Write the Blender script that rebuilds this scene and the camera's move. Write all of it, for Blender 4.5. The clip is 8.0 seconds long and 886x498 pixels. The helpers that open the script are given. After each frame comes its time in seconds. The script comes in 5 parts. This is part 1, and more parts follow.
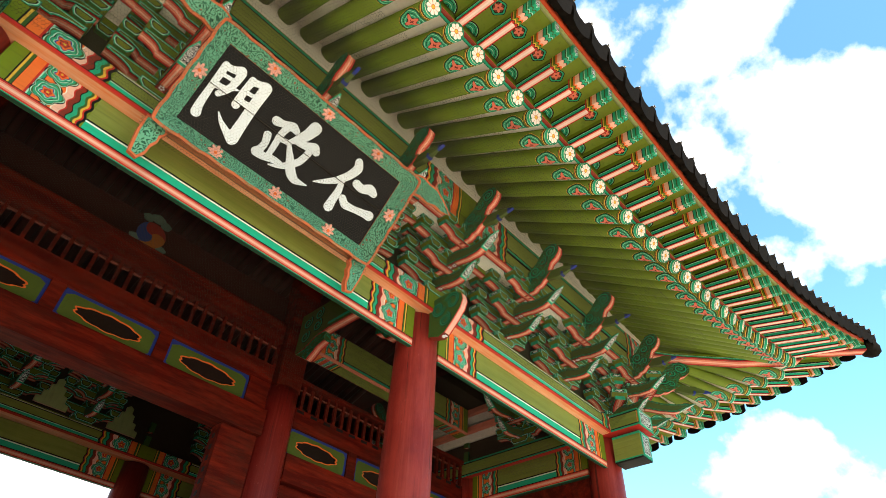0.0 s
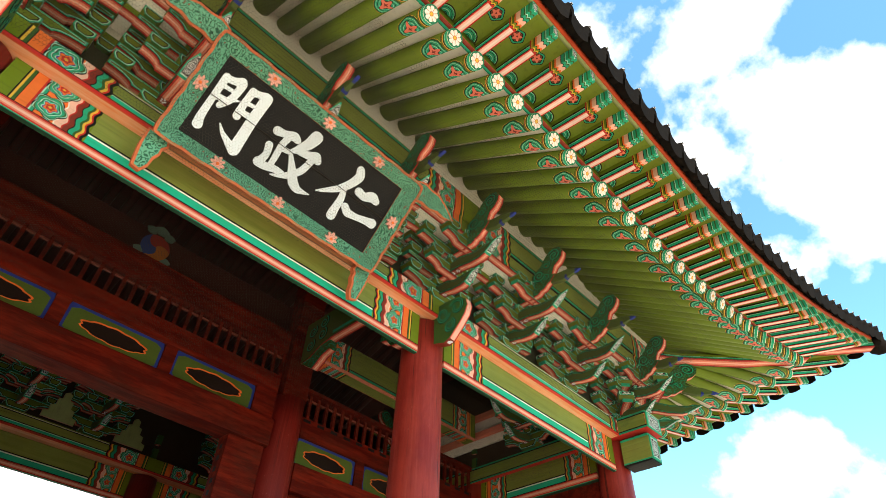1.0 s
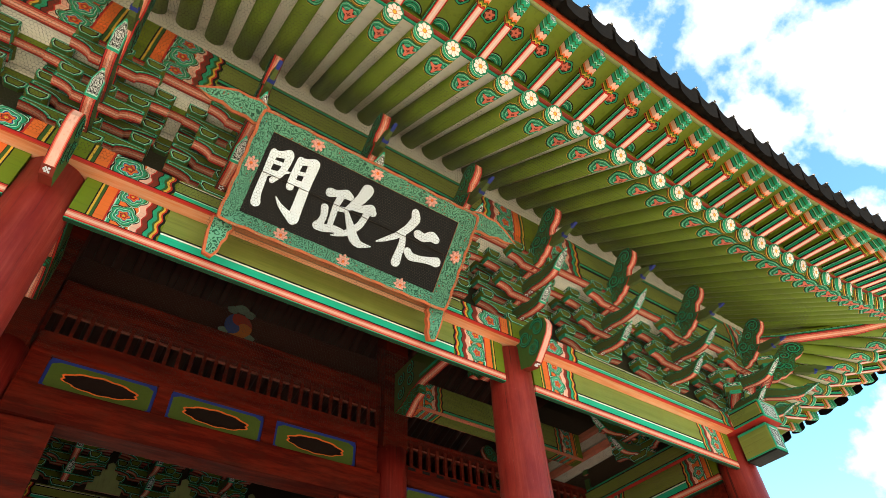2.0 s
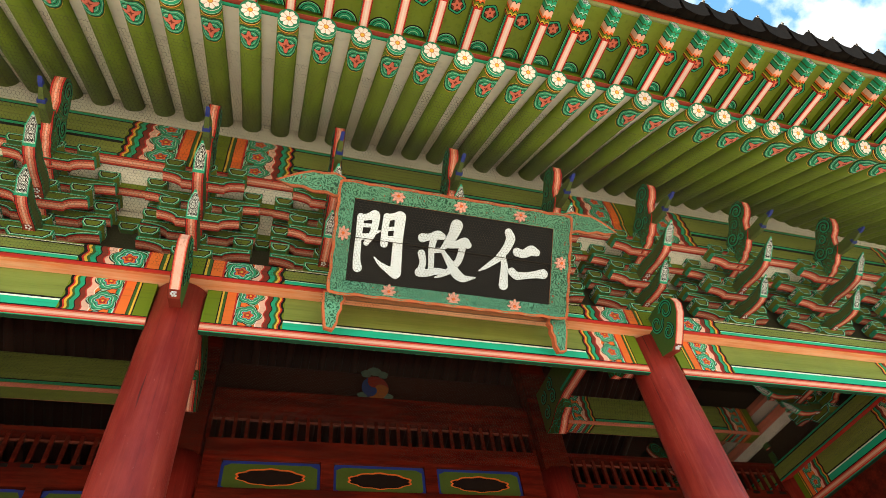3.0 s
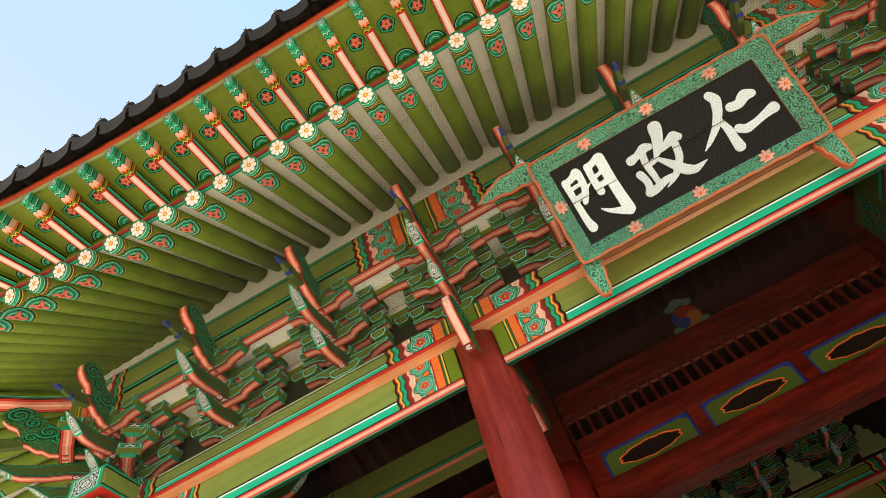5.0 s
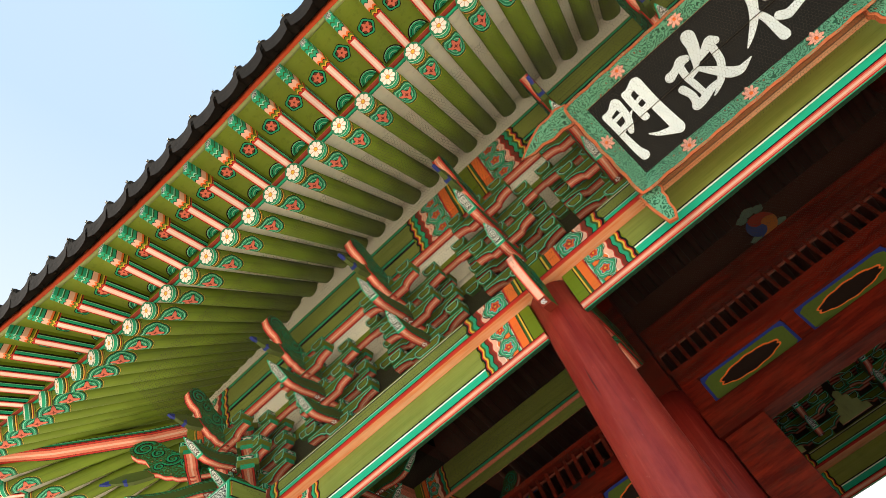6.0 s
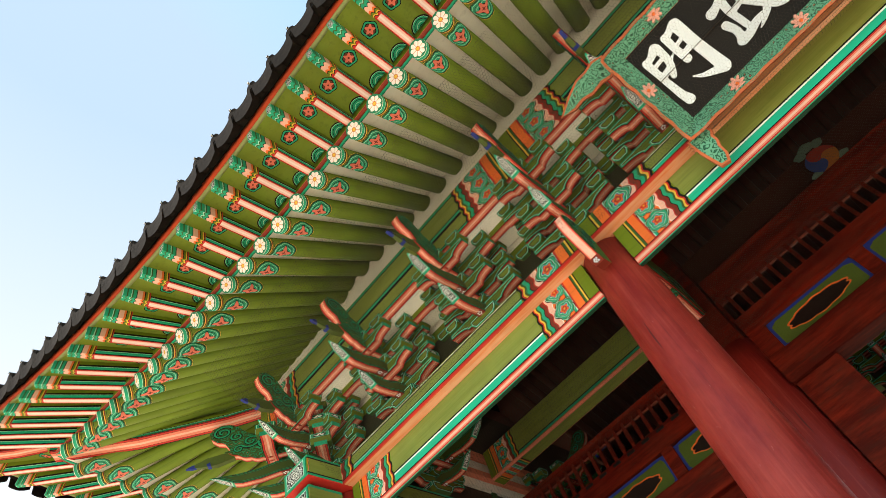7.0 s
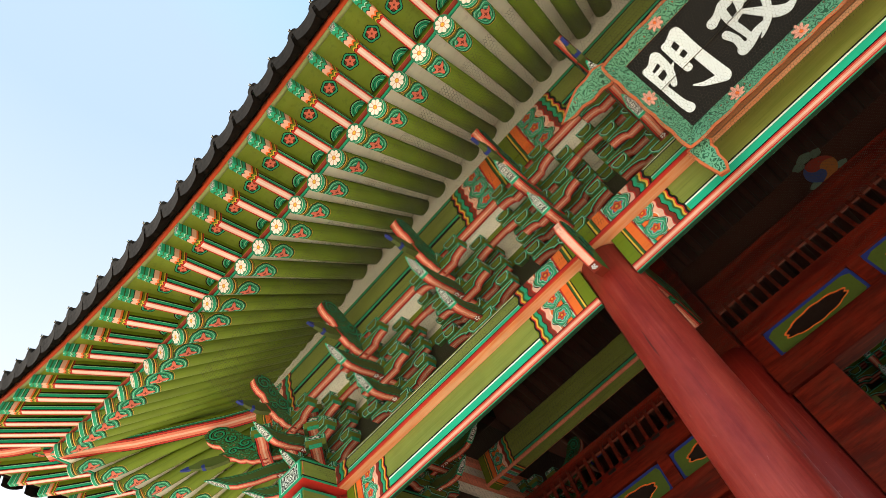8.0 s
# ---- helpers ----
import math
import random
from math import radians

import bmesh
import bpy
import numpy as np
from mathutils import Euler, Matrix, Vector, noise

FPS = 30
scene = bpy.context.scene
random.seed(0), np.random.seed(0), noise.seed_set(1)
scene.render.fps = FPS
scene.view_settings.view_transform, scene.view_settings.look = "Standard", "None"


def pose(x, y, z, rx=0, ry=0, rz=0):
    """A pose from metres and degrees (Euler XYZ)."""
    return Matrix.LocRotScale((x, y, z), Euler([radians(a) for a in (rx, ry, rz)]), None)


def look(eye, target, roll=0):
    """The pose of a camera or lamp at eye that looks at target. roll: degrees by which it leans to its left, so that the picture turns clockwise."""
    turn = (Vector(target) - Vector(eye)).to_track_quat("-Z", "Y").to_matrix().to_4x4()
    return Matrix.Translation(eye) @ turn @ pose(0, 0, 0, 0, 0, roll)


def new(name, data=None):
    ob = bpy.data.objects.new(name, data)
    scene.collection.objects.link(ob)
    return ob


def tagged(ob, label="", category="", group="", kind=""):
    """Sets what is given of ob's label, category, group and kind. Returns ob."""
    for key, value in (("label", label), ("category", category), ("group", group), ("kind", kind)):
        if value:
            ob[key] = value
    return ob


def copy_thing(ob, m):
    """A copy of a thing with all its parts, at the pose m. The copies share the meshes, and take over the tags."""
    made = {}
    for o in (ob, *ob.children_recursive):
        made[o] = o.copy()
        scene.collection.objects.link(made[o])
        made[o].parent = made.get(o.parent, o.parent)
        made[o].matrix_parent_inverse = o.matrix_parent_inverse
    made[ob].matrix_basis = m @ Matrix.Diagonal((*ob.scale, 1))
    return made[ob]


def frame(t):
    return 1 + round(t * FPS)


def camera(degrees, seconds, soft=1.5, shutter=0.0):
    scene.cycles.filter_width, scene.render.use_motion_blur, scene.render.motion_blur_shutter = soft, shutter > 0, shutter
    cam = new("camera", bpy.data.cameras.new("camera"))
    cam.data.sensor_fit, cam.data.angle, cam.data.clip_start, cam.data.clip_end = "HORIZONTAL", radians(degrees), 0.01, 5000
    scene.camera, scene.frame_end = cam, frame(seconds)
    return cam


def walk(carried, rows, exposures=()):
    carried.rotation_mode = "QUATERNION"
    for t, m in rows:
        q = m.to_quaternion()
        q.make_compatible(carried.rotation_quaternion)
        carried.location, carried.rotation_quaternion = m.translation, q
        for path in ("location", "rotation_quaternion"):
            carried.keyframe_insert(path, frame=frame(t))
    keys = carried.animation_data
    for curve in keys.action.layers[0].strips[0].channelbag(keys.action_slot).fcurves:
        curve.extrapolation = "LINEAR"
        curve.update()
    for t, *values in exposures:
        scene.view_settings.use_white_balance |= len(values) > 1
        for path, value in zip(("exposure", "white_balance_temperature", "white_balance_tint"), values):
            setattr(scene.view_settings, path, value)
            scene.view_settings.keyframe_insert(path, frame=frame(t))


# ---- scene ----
# The gate of a palace seen from the courtyard in front of it. x runs along the front, y goes into the
# gate, z is up. The things are built about DATUM, the height of the column noses.
DATUM = 5.362
EYE = (-1.615, -4.334, 1.6)

cam = camera(72.44, 8.0, soft=0.6)
TURNS = (
    (0.0, 132.207, -2.520, -47.815),
    (0.5, 132.339, -2.141, -47.600),
    (1.0, 132.727, -1.807, -46.736),
    (1.2, 132.995, -1.086, -44.818),
    (2.3, 136.763, 3.476, -29.354),
    (2.5, 137.403, 4.503, -25.595),
    (3.0, 139.484, 6.496, -15.536),
    (3.5, 141.080, 8.102, -3.947),
    (4.0, 142.768, 9.194, 6.671),
    (4.5, 144.512, 11.064, 17.930),
    (4.7, 144.754, 11.497, 21.945),
    (6.0, 145.301, 15.075, 41.060),
    (6.5, 144.599, 14.237, 46.271),
    (7.0, 144.283, 14.454, 48.285),
    (7.5, 144.158, 14.136, 47.334),
    (8.0, 144.497, 14.071, 47.460),
)
walk(cam, [(t, pose(*EYE, rx, ry, rz)) for t, rx, ry, rz in TURNS], exposures=((0.0, 1.0), (8.0, 1.0)))

# ---- light ----
SUN_EL, SUN_AZ = 47, 238   # height, and bearing clockwise from +y
world = bpy.data.worlds.new("world")
scene.world = world
world.use_nodes = True
wt = world.node_tree
wt.nodes.clear()


sky = wt.nodes.new("ShaderNodeTexSky")
sky.sky_type, sky.sun_disc = "NISHITA", False
sky.sun_elevation, sky.sun_rotation = radians(SUN_EL), radians(SUN_AZ)
sky.altitude, sky.air_density, sky.dust_density, sky.ozone_density = 50, 1.0, 0.8, 1.0
coord = wt.nodes.new("ShaderNodeTexCoord")
tint = wt.nodes.new("ShaderNodeMixRGB")
tint.blend_type = "MULTIPLY"
tint.inputs["Fac"].default_value = 1.0
tint.inputs["Color2"].default_value = (1.4, 2.1, 2.0, 1)
wt.links.new(sky.outputs["Color"], tint.inputs["Color1"])
cloud = wt.nodes.new("ShaderNodeTexNoise")
cloud.inputs["Scale"].default_value = 4.2
cloud.inputs["Detail"].default_value = 10
cloud.inputs["Roughness"].default_value = 0.55
wt.links.new(coord.outputs["Generated"], cloud.inputs["Vector"])
shape = None
# two heaps of cloud in the east: direction, reach
for way, reach in (((0.73, 0.0, 0.69), 0.46), ((0.90, 0.22, 0.36), 0.21), ((0.52, 0.02, 0.85), 0.30), ((-0.3, -0.8, 0.5), 0.35), ((0.2, 0.93, 0.28), 0.45)):
    dist = wt.nodes.new("ShaderNodeVectorMath")
    dist.operation = "DISTANCE"
    dist.inputs[1].default_value = Vector(way).normalized()
    wt.links.new(coord.outputs["Generated"], dist.inputs[0])
    near = wt.nodes.new("ShaderNodeMath")
    near.operation = "MULTIPLY_ADD"
    near.inputs[1].default_value, near.inputs[2].default_value = -0.275 / reach, 0.275
    wt.links.new(dist.outputs["Value"], near.inputs[0])
    if shape is None:
        shape = near.outputs[0]
    else:
        both = wt.nodes.new("ShaderNodeMath")
        both.operation = "MAXIMUM"
        wt.links.new(shape, both.inputs[0])
        wt.links.new(near.outputs[0], both.inputs[1])
        shape = both.outputs[0]
heap = wt.nodes.new("ShaderNodeMath")
heap.operation = "MULTIPLY_ADD"
heap.inputs[1].default_value = 0.8
wt.links.new(cloud.outputs["Fac"], heap.inputs[0])
wt.links.new(shape, heap.inputs[2])
cover = wt.nodes.new("ShaderNodeValToRGB")
cover.color_ramp.elements[0].position, cover.color_ramp.elements[1].position = 0.56, 0.635
white = wt.nodes.new("ShaderNodeMixRGB")
white.inputs["Color2"].default_value = (9.0, 9.0, 9.1, 1)
back = wt.nodes.new("ShaderNodeBackground")
back.inputs["Strength"].default_value = 0.12
outw = wt.nodes.new("ShaderNodeOutputWorld")
wt.links.new(heap.outputs[0], cover.inputs["Fac"])
wt.links.new(cover.outputs["Color"], white.inputs["Fac"])
# thin haze that whitens the sky on the sun's side
side = wt.nodes.new("ShaderNodeVectorMath")
side.operation = "DISTANCE"
side.inputs[1].default_value = (-0.85, -0.1, 0.5)
wt.links.new(coord.outputs["Generated"], side.inputs[0])
veil = wt.nodes.new("ShaderNodeMapRange")
veil.inputs["From Min"].default_value, veil.inputs["From Max"].default_value = 1.25, 0.75
veil.inputs["To Min"].default_value, veil.inputs["To Max"].default_value = 0.0, 1.0
wt.links.new(side.outputs["Value"], veil.inputs["Value"])
hazy = wt.nodes.new("ShaderNodeMixRGB")
# the haze is whiter low down
rise = wt.nodes.new("ShaderNodeSeparateXYZ")
wt.links.new(coord.outputs["Generated"], rise.inputs[0])
high = wt.nodes.new("ShaderNodeMapRange")
high.inputs["From Min"].default_value, high.inputs["From Max"].default_value = 0.50, 0.90
wt.links.new(rise.outputs["Z"], high.inputs["Value"])
haze = wt.nodes.new("ShaderNodeMixRGB")
haze.inputs["Color1"].default_value, haze.inputs["Color2"].default_value = (4.9, 5.0, 5.2, 1), (2.6, 3.4, 4.5, 1)
wt.links.new(high.outputs["Result"], haze.inputs["Fac"])
wt.links.new(haze.outputs["Color"], hazy.inputs["Color2"])
wt.links.new(veil.outputs["Result"], hazy.inputs["Fac"])
wt.links.new(tint.outputs["Color"], hazy.inputs["Color1"])
wt.links.new(hazy.outputs["Color"], white.inputs["Color1"])
wt.links.new(white.outputs["Color"], back.inputs["Color"])
wt.links.new(back.outputs["Background"], outw.inputs["Surface"])

sun = new("sun", bpy.data.lights.new("sun", "SUN"))
sun.data.energy, sun.data.angle, sun.data.color = 5.0, radians(0.55), (1.0, 0.91, 0.80)
a, e = radians(SUN_AZ), radians(SUN_EL)
toward = Vector((math.sin(a) * math.cos(e), math.cos(a) * math.cos(e), math.sin(e)))
sun.matrix_world = look(toward * 30, (0, 0, 0))


# ---- materials ----
class Tree:
    """A small wrapper that builds shader arithmetic."""

    def __init__(self, name):
        self.mat = bpy.data.materials.new(name)
        self.mat.use_nodes = True
        self.nt = self.mat.node_tree
        self.bsdf = self.nt.nodes["Principled BSDF"]

    def node(self, kind):
        return self.nt.nodes.new("ShaderNode" + kind)

    def put(self, socket, value):
        if isinstance(value, bpy.types.NodeSocket):
            self.nt.links.new(value, socket)
        elif isinstance(value, (tuple, list)) and len(value) == 3 and socket.type == "RGBA":
            socket.default_value = (*value, 1)
        else:
            socket.default_value = value

    def m(self, op, a, b=0.0):
        n = self.node("Math")
        n.operation = op
        self.put(n.inputs[0], a)
        self.put(n.inputs[1], b)
        return n.outputs[0]

    def coords(self, kind="Object"):
        n = self.node("TexCoord")
        s = self.node("SeparateXYZ")
        self.nt.links.new(n.outputs[kind], s.inputs[0])
        return n.outputs[kind], s.outputs[0], s.outputs[1], s.outputs[2]

    def noise(self, vec, scale, detail=4.0, rough=0.55):
        n = self.node("TexNoise")
        if vec is not None:
            self.nt.links.new(vec, n.inputs["Vector"])
        n.inputs["Scale"].default_value, n.inputs["Detail"].default_value, n.inputs["Roughness"].default_value = scale, detail, rough
        return n.outputs["Fac"]

    def squash(self, vec, x, y, z):
        n = self.node("Mapping")
        self.nt.links.new(vec, n.inputs["Vector"])
        n.inputs["Scale"].default_value = (x, y, z)
        return n.outputs["Vector"]

    def mix(self, fac, a, b, blend="MIX"):
        n = self.node("MixRGB")
        n.blend_type = blend
        self.put(n.inputs[0], fac)
        self.put(n.inputs[1], a)
        self.put(n.inputs[2], b)
        return n.outputs[0]

    def steps(self, fac, stops, hard=True):
        """Colours by value: stops of (value from 0 to 1, colour)."""
        n = self.node("ValToRGB")
        r = n.color_ramp
        r.interpolation = "CONSTANT" if hard else "LINEAR"
        while len(r.elements) < len(stops):
            r.elements.new(1.0)
        for el, (p, c) in zip(r.elements, stops):
            el.position, el.color = min(max(p, 0.0), 1.0), (*c, 1)
        self.put(n.inputs[0], fac)
        return n.outputs[0]

    def above(self, a, b):
        return self.m("GREATER_THAN", a, b)

    def finish(self, colour, vec, rough=0.62, wear=0.25, relief=0.15, grain=(40, 40, 40), dirt=(0.03, 0.022, 0.014), spec=0.15):
        """Adds grime at a large and a fine scale, a little relief, and differences from piece to piece."""
        big = self.noise(vec, 1.7, 5, 0.6)
        fine = self.noise(self.squash(vec, *grain), 1.0, 5, 0.6)
        info = self.node("ObjectInfo")
        tone = self.m("ADD", self.m("MULTIPLY", info.outputs["Random"], 0.26), 0.86)
        streak = self.steps(fine, ((0.30, (1, 1, 1)), (0.46, (0, 0, 0))), False)
        stain = self.steps(big, ((0.36, (1, 1, 1)), (0.6, (0, 0, 0))), False)
        amount = self.m("MULTIPLY", self.m("ADD", self.m("MULTIPLY", streak, 0.6), self.m("MULTIPLY", stain, 0.55)), wear)
        c = self.mix(amount, colour, dirt)
        hs = self.node("HueSaturation")
        self.put(hs.inputs["Value"], tone)
        self.put(hs.inputs["Color"], c)
        self.put(self.bsdf.inputs["Base Color"], hs.outputs[0])
        self.put(self.bsdf.inputs["Roughness"], self.m("ADD", self.m("MULTIPLY", big, 0.3), rough - 0.15))
        self.bsdf.inputs["Specular IOR Level"].default_value = spec
        if relief:
            b = self.node("Bump")
            b.inputs["Strength"].default_value, b.inputs["Distance"].default_value = relief, 0.01
            self.put(b.inputs["Height"], fine)
            self.nt.links.new(b.outputs[0], self.bsdf.inputs["Normal"])
        return self.mat


GREEN = (0.145, 0.196, 0.010)
DEEP = (0.045, 0.105, 0.022)
TEAL = (0.018, 0.32, 0.17)
BRIGHT = (0.016, 0.43, 0.25)
PALE = (0.42, 0.72, 0.55)
PINK = (0.72, 0.215, 0.135)
ROSE = (0.80, 0.44, 0.33)
RED = (0.50, 0.026, 0.018)
MAROON = (0.20, 0.028, 0.016)
ORANGE = (0.80, 0.16, 0.03)
YELLOW = (0.72, 0.42, 0.05)
BLACK = (0.006, 0.006, 0.005)
CREAM = (0.85, 0.80, 0.66)
BLUE = (0.020, 0.035, 0.22)
# Red of the inner timbers, darkened to hold the dimness in there.
INNER_RED_SHADED = (0.075, 0.0055, 0.003)


def plain(name, colour, rough=0.62, wear=0.3, grain=(30, 30, 30), relief=0.15, spec=0.15):
    t = Tree(name)
    vec = t.coords()[0]
    return t.finish(colour, vec, rough, wear, relief, grain, spec=spec)


def motif(t, u, v, size):
    """A lobed flower of teal and pale scallops round a blue and orange heart, by two coordinates in metres about the centre."""
    r = t.m("SQRT", t.m("ADD", t.m("MULTIPLY", u, u), t.m("MULTIPLY", v, v)))
    ang = t.m("ARCTAN2", v, u)
    lobe = t.m("MULTIPLY", t.m("ABSOLUTE", t.m("COSINE", t.m("MULTIPLY", ang, 2.5))), -0.24)
    r = t.m("MULTIPLY", r, t.m("ADD", 1.12, lobe))
    curl = t.m("MULTIPLY", t.m("SINE", t.m("ADD", t.m("MULTIPLY", ang, 5.0), t.m("DIVIDE", r, size * 0.09))), 0.035)
    e = t.m("ADD", t.m("DIVIDE", r, size), curl)
    c = t.steps(e, ((0.0, YELLOW), (0.09, RED), (0.20, BLACK), (0.23, ORANGE), (0.35, BLUE), (0.41, PALE), (0.46, TEAL), (0.58, BLACK), (0.62, PALE), (0.67, TEAL), (0.80, DEEP), (0.86, PALE), (0.90, BLACK)))
    return r, c


def end_bands(t, d, v, size):
    """The painted end of a beam: d metres in from the end, v across it. size: the length of the painted part."""
    wave = t.m("MULTIPLY", t.m("SINE", t.m("MULTIPLY", v, 46.0)), 0.014)
    e = t.m("DIVIDE", d, size)
    e = t.m("ADD", e, t.m("MULTIPLY", wave, t.above(e, 0.62)))
    bands = t.steps(e, (
        (0.0, GREEN), (0.17, BLACK), (0.185, YELLOW), (0.21, DEEP), (0.24, BLACK), (0.25, ORANGE), (0.36, RED), (0.385, PALE), (0.40, TEAL), (0.43, BLACK),
        (0.44, ORANGE), (0.66, CREAM), (0.67, ROSE), (0.75, RED), (0.765, MAROON), (0.82, BLACK), (0.83, TEAL), (0.88, DEEP), (0.91, YELLOW), (0.935, RED), (0.955, BLACK), (0.985, GREEN)))
    per = 0.24
    vv = t.m("SUBTRACT", t.m("MULTIPLY", t.m("FRACT", t.m("ADD", t.m("DIVIDE", v, per), 0.5)), per), per / 2)
    r, scroll = motif(t, t.m("SUBTRACT", d, size * 0.545), vv, size * 0.17)
    return t.mix(t.m("LESS_THAN", r, size * 0.165), bands, scroll)


def beam_paint(name, half, length, strips, centre_z=0.0):
    """A beam along its own x with painted ends. strips: (from z, to z, colour or colours) of its own z, that run along the whole field; the ones marked 'all' cross the ends too."""
    t = Tree(name)
    vec, x, y, z = t.coords()
    d = t.m("SUBTRACT", half, t.m("ABSOLUTE", x))
    v = t.m("SUBTRACT", z, centre_z)
    field = t.mix(t.noise(t.squash(vec, 0.7, 16, 16), 1.0, 7, 0.72), (0.115, 0.158, 0.012), (0.285, 0.315, 0.085))
    crack = t.noise(t.squash(vec, 0.5, 30, 30), 1.0, 4, 0.6)
    field = t.mix(t.m("MULTIPLY", t.steps(crack, ((0.29, (1, 1, 1)), (0.33, (0, 0, 0))), False), 0.7), field, (0.035, 0.05, 0.008))
    for z0, z1, c, whole in strips:
        if not whole:
            field = t.mix(t.m("MULTIPLY", t.above(z, z0), t.m("LESS_THAN", z, z1)), field, c)
    c = t.mix(t.m("LESS_THAN", d, length), field, end_bands(t, d, v, length))
    for z0, z1, col, whole in strips:
        if whole:
            c = t.mix(t.m("MULTIPLY", t.above(z, z0), t.m("LESS_THAN", z, z1)), c, col)
    return t.finish(c, vec, 0.6, 0.3, 0.2, (1.5, 40, 40))


def rafter_paint():
    """Round rafter along its own y, tip at y = 0: a teal collar, then a red flower in teal scallops below."""
    t = Tree("rafter_paint")
    vec, x, y, z = t.coords()
    wood = t.mix(t.m("MULTIPLY", t.noise(t.squash(vec, 22, 1.2, 22), 1.0, 6, 0.7), 0.8), (0.098, 0.162, 0.010), (0.20, 0.262, 0.030))
    u = t.m("MULTIPLY", t.m("ARCTAN2", x, t.m("MULTIPLY", z, -1.0)), 0.074)
    v = t.m("SUBTRACT", y, 0.265)
    v2 = t.m("MULTIPLY", v, 0.64)
    r = t.m("SQRT", t.m("ADD", t.m("MULTIPLY", u, u), t.m("MULTIPLY", v2, v2)))
    ang = t.m("ARCTAN2", v2, u)
    petal = t.m("MULTIPLY", r, t.m("ADD", 1.0, t.m("MULTIPLY", t.m("COSINE", t.m("MULTIPLY", ang, 4.0)), -0.40)))
    scal = t.m("MULTIPLY", r, t.m("ADD", 1.0, t.m("MULTIPLY", t.m("ABSOLUTE", t.m("COSINE", t.m("MULTIPLY", ang, 3.0))), -0.07)))
    c = t.steps(t.m("MULTIPLY", scal, 8.0), ((0.0, MAROON), (0.26, BLACK), (0.30, TEAL), (0.40, PALE), (0.425, TEAL), (0.50, BLACK), (0.535, TEAL), (0.63, PALE), (0.655, TEAL), (0.72, BLACK), (0.76, DEEP), (0.82, YELLOW), (0.84, BLACK)))
    c = t.mix(t.m("LESS_THAN", petal, 0.043), c, BLACK)
    c = t.mix(t.m("LESS_THAN", petal, 0.039), c, (0.72, 0.17, 0.11))
    c = t.mix(t.m("LESS_THAN", petal, 0.012), c, MAROON)
    c = t.mix(t.above(scal, 0.107), c, wood)
    ring = t.steps(t.m("MULTIPLY", y, 5.0), ((0.0, CREAM), (0.03, TEAL), (0.20, PALE), (0.225, DEEP), (0.30, BLACK), (0.34, YELLOW), (0.39, MAROON), (0.44, GREEN), (0.5, BLACK)))
    c = t.mix(t.m("LESS_THAN", y, 0.105), c, ring)
    return t.finish(c, vec, 0.55, 0.42, 0.35, (30, 1.2, 30))


def flower_paint():
    """White petals round a yellow heart, on the end of a rafter (its own x and z)."""
    t = Tree("flower_paint")
    vec, x, y, z = t.coords()
    r = t.m("SQRT", t.m("ADD", t.m("MULTIPLY", x, x), t.m("MULTIPLY", z, z)))
    ang = t.m("ARCTAN2", z, x)
    petal = t.m("ABSOLUTE", t.m("SINE", t.m("MULTIPLY", ang, 4.0)))
    line = t.m("LESS_THAN", petal, t.m("SUBTRACT", 0.28, t.m("MULTIPLY", r, 1.5)))
    half = t.m("FRACT", t.m("MULTIPLY", t.m("ADD", ang, 3.1416), 4.0 / 3.1416))
    blush = t.mix(t.m("MULTIPLY", half, 0.6), (0.78, 0.75, 0.71), (0.72, 0.50, 0.44))
    c = t.mix(line, blush, (0.50, 0.22, 0.14))
    c = t.mix(t.above(r, t.m("ADD", 0.058, t.m("MULTIPLY", petal, 0.015))), c, (0.02, 0.17, 0.09))
    c = t.mix(t.m("LESS_THAN", r, 0.022), c, (0.55, 0.20, 0.06))
    c = t.mix(t.m("LESS_THAN", r, 0.014), c, YELLOW)
    return t.finish(c, vec, 0.6, 0.12, 0.1, (60, 60, 60))


def lotus_paint():
    """Black and white petals in a teal border, by UV from 0 to 1 across the face."""
    t = Tree("lotus_paint")
    vec, u, v, w = t.coords("UV")
    a = t.m("SUBTRACT", u, 0.5)
    b = t.m("SUBTRACT", v, 0.5)
    ang = t.m("ARCTAN2", b, a)
    r = t.m("SQRT", t.m("ADD", t.m("MULTIPLY", a, a), t.m("MULTIPLY", b, b)))
    lobe = t.m("MULTIPLY", r, t.m("ADD", 1.0, t.m("MULTIPLY", t.m("ABSOLUTE", t.m("COSINE", t.m("MULTIPLY", ang, 3.0))), -0.34)))
    white = (0.78, 0.78, 0.74)
    c = t.steps(t.m("MULTIPLY", lobe, 2.0), ((0.0, white), (0.05, BLACK), (0.10, white), (0.18, BLACK), (0.27, white), (0.31, BLACK), (0.36, white), (0.43, BLACK), (0.54, white), (0.58, BLACK), (0.65, white), (0.70, BLACK)))
    edge = t.m("MAXIMUM", t.m("ABSOLUTE", a), t.m("ABSOLUTE", b))
    c = t.mix(t.above(edge, 0.38), c, PALE)
    c = t.mix(t.above(edge, 0.41), c, TEAL)
    return t.finish(c, vec, 0.6, 0.15, 0.05, (30, 30, 30))


